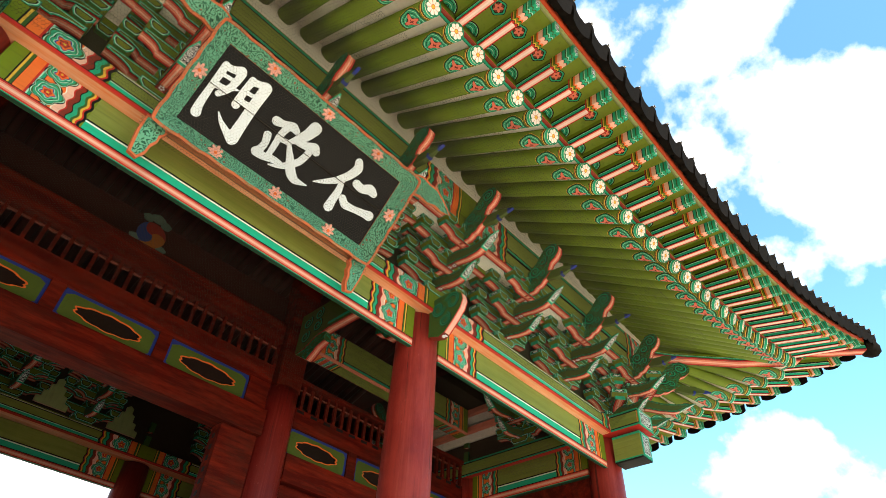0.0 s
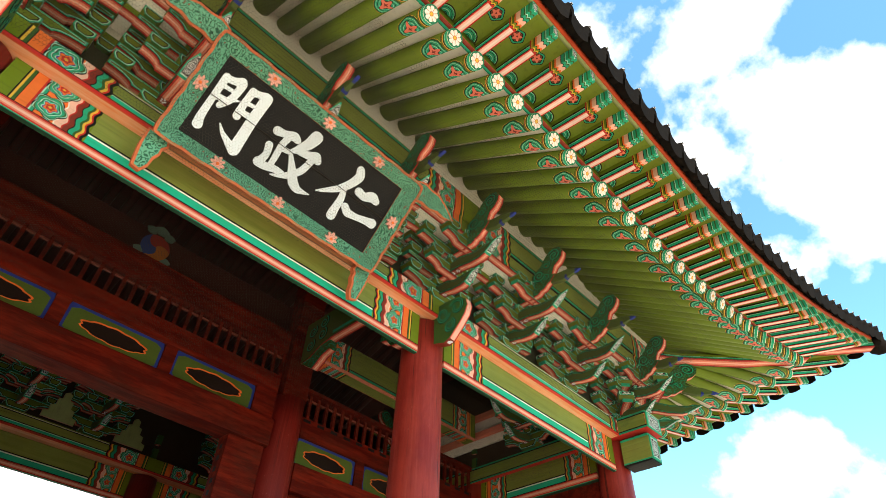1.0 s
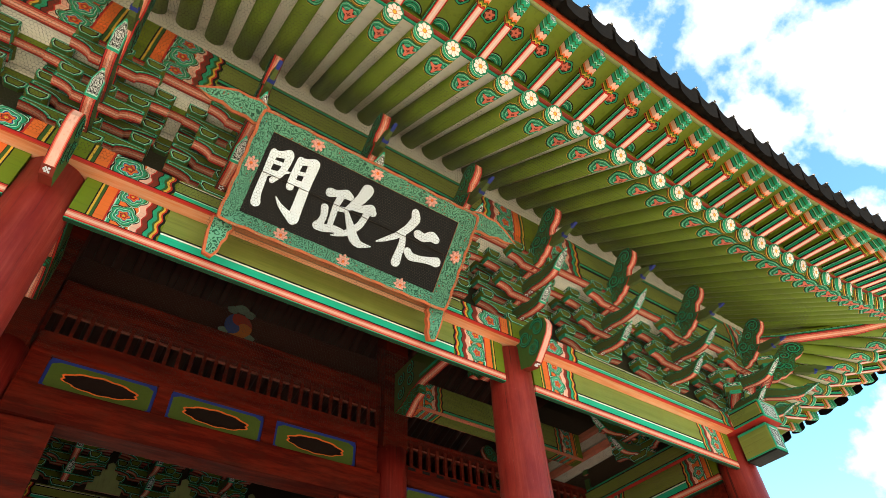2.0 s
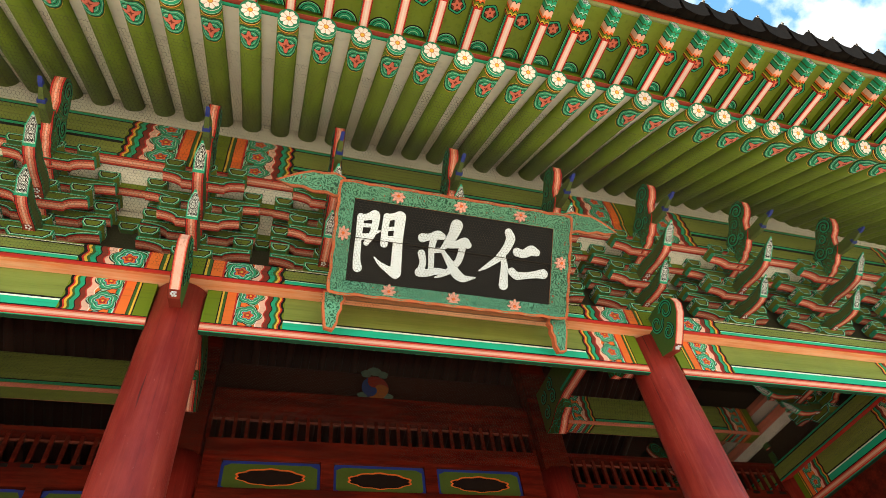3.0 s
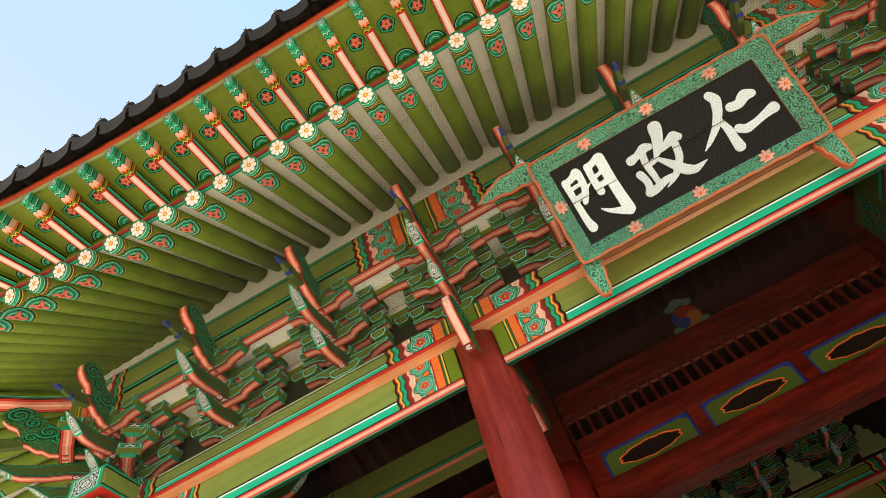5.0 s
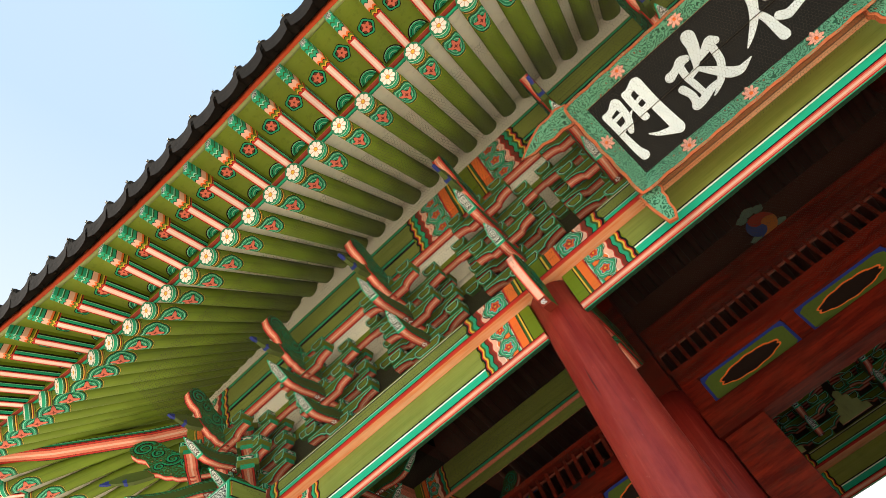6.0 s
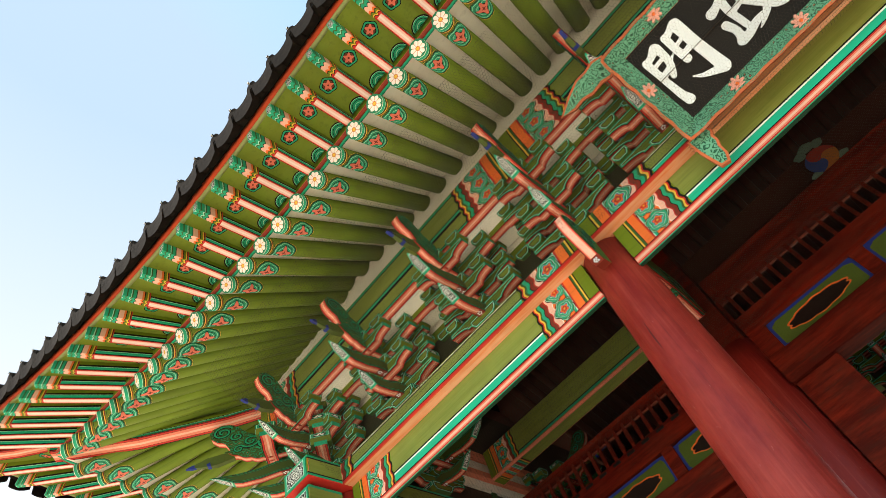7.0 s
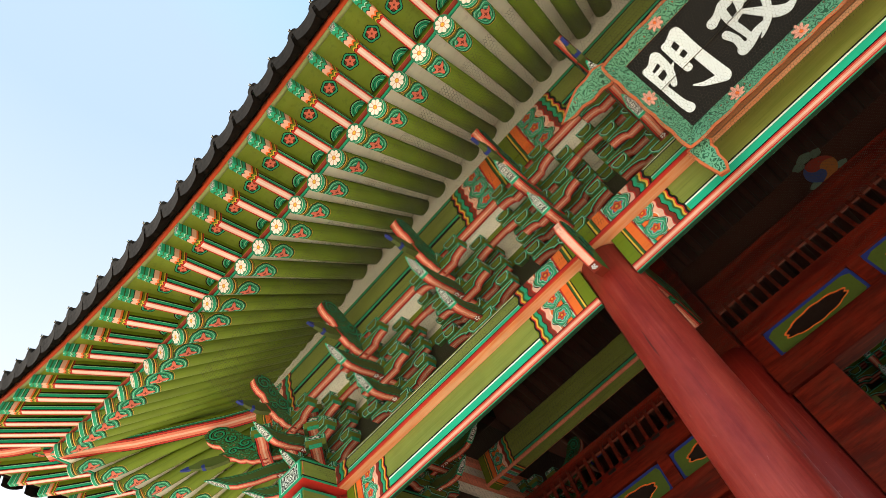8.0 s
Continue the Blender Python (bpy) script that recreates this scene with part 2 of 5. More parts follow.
def block_end_paint():
    """A small white flower on black in a teal border, by UV from 0 to 1 across the face."""
    t = Tree("block_end_paint")
    vec, u, v, w = t.coords("UV")
    a, b = t.m("SUBTRACT", u, 0.5), t.m("SUBTRACT", v, 0.5)
    r = t.m("SQRT", t.m("ADD", t.m("MULTIPLY", a, a), t.m("MULTIPLY", b, b)))
    petal = t.m("MULTIPLY", r, t.m("ADD", 1.0, t.m("MULTIPLY", t.m("COSINE", t.m("MULTIPLY", t.m("ARCTAN2", b, a), 5.0)), -0.35)))
    edge = t.m("MAXIMUM", t.m("ABSOLUTE", a), t.m("ABSOLUTE", b))
    c = t.steps(t.m("MULTIPLY", edge, 2.0), ((0.0, BLACK), (0.58, TEAL), (0.80, PALE), (0.88, TEAL), (0.95, BLACK)))
    c = t.mix(t.m("LESS_THAN", petal, 0.20), c, (0.72, 0.72, 0.68))
    c = t.mix(t.m("LESS_THAN", r, 0.05), c, BLACK)
    return t.finish(c, t.coords()[0], 0.6, 0.2, 0.05, (30, 30, 30))


def hip_side_paint():
    """Stripes along the side of a hip rafter, by UV v from its lower to its upper edge."""
    t = Tree("hip_side_paint")
    vec, u, v, w = t.coords("UV")
    c = t.steps(v, ((0.0, RED), (0.10, BLACK), (0.18, TEAL), (0.46, PALE), (0.52, BLACK), (0.62, GREEN)))
    return t.finish(c, t.coords()[0], 0.6, 0.25, 0.1, (8, 8, 25))


def nose_front_paint():
    """Worn pale pink between thin red edges, by UV v across."""
    t = Tree("nose_front_paint")
    vec, u, v, w = t.coords("UV")
    c = t.steps(v, ((0.0, BLACK), (0.04, RED), (0.13, PINK), (0.22, (0.78, 0.42, 0.33)), (0.78, PINK), (0.87, RED), (0.96, BLACK)))
    return t.finish(c, t.coords()[0], 0.6, 0.6, 0.2, (70, 70, 12), dirt=(0.25, 0.08, 0.05))


def plate_under_paint():
    """The broad underside of the plate: orange worn to peach along its length, red along its edges (own x along, y across)."""
    t = Tree("plate_underside_paint")
    vec, x, y, z = t.coords()
    n = t.noise(t.squash(vec, 0.9, 12, 12), 1.0, 6, 0.7)
    c = t.mix(t.steps(n, ((0.36, (0, 0, 0)), (0.62, (1, 1, 1))), False), (0.80, 0.23, 0.07), (0.84, 0.44, 0.26))
    ay = t.m("ABSOLUTE", y)
    c = t.mix(t.above(ay, 0.268), c, (0.66, 0.09, 0.03))
    c = t.mix(t.above(ay, 0.280), c, RED)
    return t.finish(c, vec, 0.6, 0.3, 0.15, (1, 20, 20))


def outlined(name, inner, rings):
    """Paint by UV: v is the distance from the edge in metres. rings: (from, colour), outermost first, then inner."""
    t = Tree(name)
    vec, u, v, w = t.coords("UV")
    ob = t.coords()[0]
    c = t.steps(t.m("MULTIPLY", v, 10.0), [(p * 10, col) for p, col in rings] + [(inner[0] * 10, inner[1])])
    return t.finish(c, ob, 0.6, 0.25, 0.15, (25, 25, 25))


def underside_paint():
    """The pink undersides of arms, with a pale middle and red edges, by UV v from 0 to 1 across."""
    t = Tree("pink_paint")
    vec, u, v, w = t.coords("UV")
    ob = t.coords()[0]
    c = t.steps(v, ((0.0, BLACK), (0.05, RED), (0.17, MAROON), (0.21, PINK), (0.42, ROSE), (0.58, PINK), (0.79, MAROON), (0.83, RED), (0.95, BLACK)))
    return t.finish(c, ob, 0.6, 0.25, 0.1, (25, 25, 25))


def scroll_paint(name, ground, line, scale):
    """Curling vine lines on a ground."""
    t = Tree(name)
    vec = t.coords()[0]
    v = t.node("TexVoronoi")
    v.inputs["Scale"].default_value = scale
    shake = t.node("TexNoise")
    shake.inputs["Scale"].default_value = scale * 0.9
    t.nt.links.new(vec, shake.inputs["Vector"])
    bent = t.node("VectorMath")
    bent.operation = "MULTIPLY_ADD"
    t.nt.links.new(shake.outputs["Color"], bent.inputs[0])
    bent.inputs[1].default_value = (1.1 / scale,) * 3
    t.nt.links.new(vec, bent.inputs[2])
    t.nt.links.new(bent.outputs[0], v.inputs["Vector"])
    band = t.m("FRACT", t.m("MULTIPLY", v.outputs["Distance"], 3.2))
    c = t.steps(band, ((0.0, ground), (0.34, line), (0.62, BLACK), (0.69, ground)))
    c = t.mix(t.m("LESS_THAN", v.outputs["Distance"], 0.10), c, (0.55, 0.08, 0.03))
    return t.finish(c, vec, 0.6, 0.2, 0.15, (30, 30, 30))


def board_soffit_paint():
    """Boards between the flying rafters: by UV, u counts the gaps and v is metres out from the rafter ends."""
    t = Tree("eave_board_paint")
    vec, u, v, w = t.coords("UV")
    ob = t.coords()[0]
    x = t.m("MULTIPLY", t.m("SUBTRACT", t.m("FRACT", u), 0.5), 0.3)
    y = t.m("SUBTRACT", v, 0.36)
    ang = t.m("ARCTAN2", y, x)
    r = t.m("SQRT", t.m("ADD", t.m("MULTIPLY", x, x), t.m("MULTIPLY", y, y)))
    r5 = t.m("MULTIPLY", r, t.m("ADD", 1.0, t.m("MULTIPLY", t.m("COSINE", t.m("MULTIPLY", ang, 5.0)), -0.07)))
    fl = t.m("MULTIPLY", r, t.m("ADD", 1.0, t.m("MULTIPLY", t.m("COSINE", t.m("MULTIPLY", ang, 5.0)), 0.28)))
    wood = t.mix(t.m("MULTIPLY", t.noise(t.squash(ob, 3, 9, 9), 1.0, 6, 0.65), 0.7), GREEN, (0.20, 0.25, 0.045))
    c = t.mix(t.m("LESS_THAN", r5, 0.077), wood, BLACK)
    c = t.mix(t.m("LESS_THAN", r5, 0.070), c, TEAL)
    c = t.mix(t.m("LESS_THAN", r5, 0.055), c, BLACK)
    c = t.mix(t.m("LESS_THAN", r5, 0.046), c, (0.16, 0.045, 0.02))
    c = t.mix(t.m("LESS_THAN", fl, 0.036), c, (0.72, 0.17, 0.11))
    c = t.mix(t.m("LESS_THAN", r, 0.009), c, MAROON)
    lob = t.m("SQRT", t.m("ADD", t.m("MULTIPLY", x, x), t.m("MULTIPLY", v, v)))
    lobe = t.steps(t.m("MULTIPLY", lob, 5.0), ((0.0, TEAL), (0.10, BLACK), (0.13, TEAL), (0.22, PALE), (0.25, TEAL), (0.34, BLACK), (0.37, TEAL), (0.44, PALE), (0.46, BLACK), (0.52, GREEN)))
    c = t.mix(t.m("LESS_THAN", lob, 0.105), c, lobe)
    return t.finish(c, ob, 0.6, 0.3, 0.15, (20, 20, 20))


def flying_paint():
    """Flying rafter along its own y (tip at y = 0): painted tip, striped underside and sides."""
    t = Tree("flying_rafter_paint")
    vec, x, y, z = t.coords()
    ax = t.m("ABSOLUTE", x)
    stripe = t.steps(t.m("MULTIPLY", ax, 10.0), ((0.0, (0.78, 0.62, 0.56)), (0.08, (0.74, 0.48, 0.41)), (0.24, PINK), (0.28, RED), (0.35, BLACK)))
    side = t.steps(t.m("MULTIPLY", t.m("ADD", z, 0.074), 6.8), ((0.0, RED), (0.05, BLACK), (0.13, BRIGHT), (0.38, PALE), (0.43, BLACK), (0.60, GREEN)))
    wave = t.m("MULTIPLY", t.m("ABSOLUTE", t.m("SINE", t.m("MULTIPLY", ax, 75.0))), 0.02)
    tip = t.steps(t.m("ADD", y, wave), ((0.0, PALE), (0.012, TEAL), (0.045, DEEP), (0.055, TEAL), (0.085, PALE), (0.09, DEEP), (0.105, TEAL), (0.13, BLACK), (0.138, ROSE), (0.185, ORANGE), (0.205, BLACK), (0.212, GREEN), (0.232, YELLOW), (0.245, BLACK), (0.252, RED)))
    body = t.mix(t.above(ax, 0.0375), stripe, side)
    c = t.mix(t.m("LESS_THAN", y, 0.258), body, tip)
    return t.finish(c, vec, 0.6, 0.2, 0.15, (25, 3, 25))


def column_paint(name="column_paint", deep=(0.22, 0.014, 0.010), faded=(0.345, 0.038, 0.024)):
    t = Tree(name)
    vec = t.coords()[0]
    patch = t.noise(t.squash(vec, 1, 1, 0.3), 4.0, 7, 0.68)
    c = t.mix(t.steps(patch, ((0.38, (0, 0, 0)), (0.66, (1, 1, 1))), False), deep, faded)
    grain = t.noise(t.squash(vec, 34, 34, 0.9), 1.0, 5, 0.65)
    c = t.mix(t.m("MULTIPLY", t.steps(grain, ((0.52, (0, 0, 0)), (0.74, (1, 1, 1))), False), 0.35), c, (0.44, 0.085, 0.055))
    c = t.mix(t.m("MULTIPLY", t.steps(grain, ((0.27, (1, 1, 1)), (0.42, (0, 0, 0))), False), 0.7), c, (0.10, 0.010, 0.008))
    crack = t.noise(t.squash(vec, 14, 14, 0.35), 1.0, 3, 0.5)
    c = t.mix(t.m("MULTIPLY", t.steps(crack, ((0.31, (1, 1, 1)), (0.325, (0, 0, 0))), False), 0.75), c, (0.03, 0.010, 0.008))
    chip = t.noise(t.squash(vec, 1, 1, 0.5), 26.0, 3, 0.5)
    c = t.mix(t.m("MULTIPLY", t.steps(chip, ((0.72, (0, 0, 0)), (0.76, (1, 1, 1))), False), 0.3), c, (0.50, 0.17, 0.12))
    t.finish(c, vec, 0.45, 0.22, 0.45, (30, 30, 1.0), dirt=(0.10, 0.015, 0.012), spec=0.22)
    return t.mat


M_COLUMN = column_paint()
# Darker copy of the column paint, with the gate's inner shade in its colour.
M_COLUMN_SHADED = column_paint("inner_column_paint", (0.15, 0.008, 0.006), (0.20, 0.014, 0.009))
M_GREEN = plain("green_paint", GREEN, grain=(12, 12, 12))
M_DEEP = plain("deep_green_paint", DEEP)
M_TEAL = plain("teal_paint", TEAL)
M_PINKRIM = plain("pink_rim_paint", PINK)
M_ROSE = plain("pale_pink_paint", (0.76, 0.38, 0.28), wear=0.7, grain=(70, 70, 12))
M_RED = plain("red_paint", RED)
M_MAROON = plain("maroon_paint", MAROON)
M_ORANGE = plain("orange_paint", ORANGE)
# Streaky red for the inner timbers, with their shade in the colour.
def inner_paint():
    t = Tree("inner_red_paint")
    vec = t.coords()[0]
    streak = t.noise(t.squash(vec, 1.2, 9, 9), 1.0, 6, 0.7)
    c = t.mix(t.steps(streak, ((0.42, (0, 0, 0)), (0.66, (1, 1, 1))), False), INNER_RED_SHADED, (0.18, 0.015, 0.006))
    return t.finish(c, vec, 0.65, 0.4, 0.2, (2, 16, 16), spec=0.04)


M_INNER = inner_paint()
M_PLASTER = plain("lime_plaster", (0.84, 0.79, 0.68), 0.85, 0.2, (14, 14, 14), 0.3)
M_TILE = plain("roof_tile", (0.012, 0.010, 0.009), 0.95, 0.4, (20, 20, 20), 0.5, spec=0.03)
M_LIME = plain("lime_dab", (0.75, 0.73, 0.7), 0.85, 0.2)
M_STONE = plain("granite", (0.60, 0.56, 0.48), 0.85, 0.3, (30, 30, 30), 0.4)
M_SAND = plain("courtyard_sand", (0.60, 0.50, 0.36), 0.9, 0.2, (8, 8, 8), 0.3)
M_BLACK = plain("black_lacquer", (0.006, 0.005, 0.005), 0.6, 0.1)
M_WHITE = plain("white_letter_paint", (0.74, 0.77, 0.80), 0.6, 0.08)
M_BLUE = plain("blue_paint", BLUE)
M_FLOWER = flower_paint()
M_RAFTER = rafter_paint()
M_FLYING = flying_paint()
M_LOTUS = lotus_paint()
M_UNDER = underside_paint()
M_SOFFIT = board_soffit_paint()
M_ARM = outlined("arm_paint", (0.031, (0.11, 0.155, 0.014)), ((0.0, BLACK), (0.003, TEAL), (0.016, PALE), (0.022, BLACK), (0.030, (0.11, 0.155, 0.014))))
M_TONGUE = outlined("tongue_paint", (0.0315, (0.062, 0.085, 0.018)), ((0.0, BLACK), (0.004, (0.03, 0.26, 0.13)), (0.011, BLACK), (0.017, (0.075, 0.105, 0.018)), (0.022, (0.03, 0.22, 0.10)), (0.028, BLACK)))
M_BLOCK = outlined("block_paint", (0.0295, (0.13, 0.165, 0.016)), ((0.0, BLACK), (0.002, TEAL), (0.011, PALE), (0.018, BLACK), (0.029, (0.13, 0.165, 0.016))))
M_BLOCK_END = block_end_paint()
M_HIP_SIDE = hip_side_paint()
M_NOSE = nose_front_paint()
M_PLATE_UNDER = plate_under_paint()
M_SCROLL = scroll_paint("scroll_paint", DEEP, TEAL, 8.0)
M_CURL = scroll_paint("curl_paint", (0.05, 0.085, 0.020), (0.025, 0.27, 0.13), 15.0)
M_FRAME = scroll_paint("board_frame_paint", (0.13, 0.36, 0.225), (0.016, 0.10, 0.055), 19.0)


# ---- helpers of this scene ----
def thing(name, label="", category="", group="", kind="", at=(0, 0, 0), turn=0):
    ob = new(name)
    ob.matrix_basis = pose(at[0], at[1], at[2] + DATUM, 0, 0, turn)
    return tagged(ob, label, category, group, kind)


def mesh_of(name, bm, mats, smooth=False):
    me = bpy.data.meshes.new(name)
    bm.normal_update()
    bm.to_mesh(me)
    bm.free()
    for m in mats if isinstance(mats, (list, tuple)) else [mats]:
        me.materials.append(m)
    if smooth:
        for p in me.polygons:
            p.use_smooth = True
    return me


def part(name, bm, mats, parent, label="", m=None, smooth=False):
    me = bm if isinstance(bm, bpy.types.Mesh) else mesh_of(name, bm, mats, smooth)
    ob = new(name, me)
    ob.parent = parent
    if m is not None:
        ob.matrix_basis = m
    return tagged(ob, label)


def box(bm, x0, x1, y0, y1, z0, z1, slot=0, bevel=0.0):
    vs = [bm.verts.new((x, y, z)) for x in (x0, x1) for y in (y0, y1) for z in (z0, z1)]
    fs = []
    for q in ((0, 1, 3, 2), (4, 6, 7, 5), (0, 4, 5, 1), (2, 3, 7, 6), (0, 2, 6, 4), (1, 5, 7, 3)):
        f = bm.faces.new([vs[i] for i in q])
        f.material_index = slot
        fs.append(f)
    if bevel:
        es = list({e for f in fs for e in f.edges})
        bmesh.ops.bevel(bm, geom=es, offset=bevel, segments=2, affect="EDGES", profile=0.6)
    return bm


def boxed(*a, **k):
    return box(bmesh.new(), *a, **k)


def axes(m):
    """How a profile's two coordinates and its thickness lie: 'xz' (thick along y) or 'yz' (thick along x)."""
    return (lambda u, v, w: (u, w, v)) if m == "xz" else (lambda u, v, w: (w, u, v))


def slab(bm, profile, plane, w0, w1, side=0, rim=None, inset=0.0, uv_rim=False):
    """A profile of (u, v) pairs cut out of a board from w0 to w1. side: slot of the two faces; rim: slot for each edge, or one for all.
    The faces' UV v is the distance from the outline, the rim's v runs across the thickness."""
    put = axes(plane)
    uv = bm.loops.layers.uv.verify()
    n = len(profile)
    a = [bm.verts.new(put(u, v, w0)) for u, v in profile]
    b = [bm.verts.new(put(u, v, w1)) for u, v in profile]
    made = [bm.faces.new(a), bm.faces.new(b[::-1])]
    for i in range(n):
        j = (i + 1) % n
        f = bm.faces.new((a[j], a[i], b[i], b[j]))
        f.material_index = rim[i] if isinstance(rim, (list, tuple)) else (side if rim is None else rim)
        for l, c in zip(f.loops, ((1, 0), (0, 0), (0, 1), (1, 1))):
            l[uv].uv = c
    for f in made:
        f.material_index = side
    if inset:
        bm.normal_update()
        for f in made:
            for l in f.loops:
                l[uv].uv = (0, 0)
        r = bmesh.ops.inset_individual(bm, faces=made, thickness=inset, use_even_offset=True)
        for f in made:
            for l in f.loops:
                l[uv].uv = (0, inset)
        for f in r["faces"]:
            for l in f.loops:
                l[uv].uv = (0, inset if any(l.vert in g.verts for g in made) else 0)
            f.material_index = side
    bmesh.ops.recalc_face_normals(bm, faces=bm.faces)
    return bm


def tube(bm, r0, r1, length, sides=16, slot=0, cap0=None, cap1=None, axis="y", rings=1, bow=0.0):
    """A round bar from 0 to length along y (or z)."""
    loops = []
    for k in range(rings + 1):
        f = k / rings
        r = r0 + (r1 - r0) * f + bow * math.sin(math.pi * f)
        ring = []
        for i in range(sides):
            c, s = math.cos(2 * math.pi * i / sides), math.sin(2 * math.pi * i / sides)
            ring.append(bm.verts.new((r * c, length * f, r * s) if axis == "y" else (r * c, r * s, length * f)))
        loops.append(ring)
    for p, q in zip(loops, loops[1:]):
        for i in range(sides):
            j = (i + 1) % sides
            f = bm.faces.new((p[i], p[j], q[j], q[i]))
            f.material_index, f.smooth = slot, True
    for ring, s in ((loops[0], cap0), (loops[-1][::-1], cap1)):
        f = bm.faces.new(ring)
        f.material_index = slot if s is None else s
    bmesh.ops.recalc_face_normals(bm, faces=bm.faces)
    return bm


def along(tip, foot):
    """The pose of a bar whose y runs from tip to foot, with its x level."""
    y = (Vector(foot) - Vector(tip)).normalized()
    x = y.cross(Vector((0, 0, 1))).normalized()
    z = x.cross(y)
    m = Matrix((x, y, z)).transposed().to_4x4()
    m.translation = tip
    return m


# ---- the plan ----
BAY, CORNER = 2.4, 6.45          # column lines, either side of the middle
AXIS = -0.06                     # line of the front columns
MID, BACK = 2.6, 6.9            # lines of the door wall and the back columns
PLATE_LOW, PLATE_TOP = 0.36, 0.62
SETS = (-6.45, -5.07, -3.72, -2.4, -1.2, 0.0, 1.2, 2.4, 3.72, 5.07, 6.45)
STEP = 0.3


def lift(x, power=1.7):
    return (max(0.0, abs(x) - 3.5) / 5.4) ** power


def rafter_tip(x):
    return Vector((x, -2.46 - 0.16 * lift(x, 2), 1.27 + 0.68 * lift(x)))


def flying_tip(x):
    return Vector((x, -3.13 - 0.32 * lift(x, 2), 1.37 + 0.80 * lift(x)))


def swung(p, right=True):
    """A point of the front eaves carried over to the side eaves, mirrored at the hip."""
    c = CORNER if right else -CORNER
    s = 1 if right else -1
    return Vector((c - s * (p.y - AXIS), AXIS - s * (p.x - c), p.z))


HIP_LOW, HIP_HIGH = 8.97, 9.82   # where the two rows of rafter ends meet the hip


MARKS = [0.15 * i for i in range(60)] + [HIP_LOW]
FIRST = 20                       # the side eaves go as far as the middle of the side
HALF_Y = (AXIS + BACK) / 2


def spread(x):
    """Where the flying rafter over the rafter at x ends."""
    return x if x <= 5.1 else 5.1 + (HIP_HIGH - 5.1) * (x - 5.1) / (HIP_LOW - 5.1)


def eave_path(tip, far, out=0.0, up=0.0):
    """Points along the eaves, from the left side round the front to the right side, moved out and up."""
    half = []
    for x in MARKS:
        p = tip(spread(x) if far else x)
        half.append(Vector((p.x + (out if x == HIP_LOW else 0.0), p.y - out, p.z + up)))
    right = half + [swung(p) for p in half[FIRST:-1][::-1]]
    return [Vector((-p.x, p.y, p.z)) for p in right[:0:-1]] + right


def ribbon(bm, a, b, slot=0, uv=False, step=STEP):
    """A strip between two rows of points."""
    layer = bm.loops.layers.uv.verify()
    va, vb = [bm.verts.new(p) for p in a], [bm.verts.new(p) for p in b]
    run = MARKS + [2 * HIP_LOW - x for x in MARKS[FIRST:-1]][::-1]
    ds = [-x for x in run[:0:-1]] + run
    mid = 0.0
    for i in range(len(a) - 1):
        f = bm.faces.new((va[i], va[i + 1], vb[i + 1], vb[i]))
        f.material_index, f.smooth = slot, True
        if uv:
            wi, wj = (b[i] - a[i]).length, (b[i + 1] - a[i + 1]).length
            for l, c in zip(f.loops, (((ds[i] - mid) / step, 0), ((ds[i + 1] - mid) / step, 0), ((ds[i + 1] - mid) / step, wj), ((ds[i] - mid) / step, wi))):
                l[layer].uv = c
    return bm


def moulding(path_of, section, mats, name, parent, slots=None, label=""):
    """A bar along the eaves; section: (out, up) corners."""
    bm = bmesh.new()
    rows = [path_of(o, u) for o, u in section]
    n = len(rows)
    for i in range(n):
        ribbon(bm, rows[i], rows[(i + 1) % n], slots[i] if slots else 0)
    bmesh.ops.remove_doubles(bm, verts=bm.verts, dist=0.0005)
    bmesh.ops.recalc_face_normals(bm, faces=bm.faces)
    return part(name, bm, mats, parent, label)


# ---- ground, terrace ----
bm = bmesh.new()
bmesh.ops.create_grid(bm, x_segments=24, y_segments=24, size=400)
ground = new("ground", mesh_of("ground", bm, M_SAND))
tagged(ground, "pale sandy palace courtyard under open sky", "ground", kind="structure")
bm = boxed(-9.0, 9.0, -2.2, 7.5, 0.0, 1.0, bevel=0.02)
terrace = new("terrace", mesh_of("terrace", bm, M_STONE))
tagged(terrace, "pale granite terrace under the gate", "terrace", kind="structure")

# Unseen dark floor, added so that less light bounces up inside the gate.
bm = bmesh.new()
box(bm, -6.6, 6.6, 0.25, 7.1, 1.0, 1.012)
dim_floor = new("floor", mesh_of("floor", bm, plain("grey_brick_paving", (0.13, 0.12, 0.11), 0.85, 0.3, (12, 12, 12), 0.3)))
tagged(dim_floor, "unseen dark grey floor added to cut light bounced inside the gate", "floor", kind="structure")

# ---- columns ----
COL_BASE = 1.0 - DATUM
bm = bmesh.new()
tube(bm, 0.262, 0.232, PLATE_LOW - 0.02 - COL_BASE, 40, axis="z", rings=10, bow=0.012)
column_mesh = mesh_of("column", bm, M_COLUMN)
shaded_column_mesh = column_mesh.copy()
shaded_column_mesh.materials[0] = M_COLUMN_SHADED
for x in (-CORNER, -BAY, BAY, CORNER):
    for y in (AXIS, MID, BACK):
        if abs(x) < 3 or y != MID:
            c = new("column", column_mesh if y == AXIS else shaded_column_mesh)
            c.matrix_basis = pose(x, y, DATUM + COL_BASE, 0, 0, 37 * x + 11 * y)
            tagged(c, "tall round wooden column in worn red paint" if y == AXIS else "round red wooden column inside the gate, shade put into its colour", "column", "gate columns")
for y in (MID,):
    for x in (-CORNER, CORNER):
        c = new("column", column_mesh)
        c.matrix_basis = pose(x, y, DATUM + COL_BASE, 0, 0, 50 * x)
        tagged(c, "round red wooden column in the side wall", "column", "gate columns")

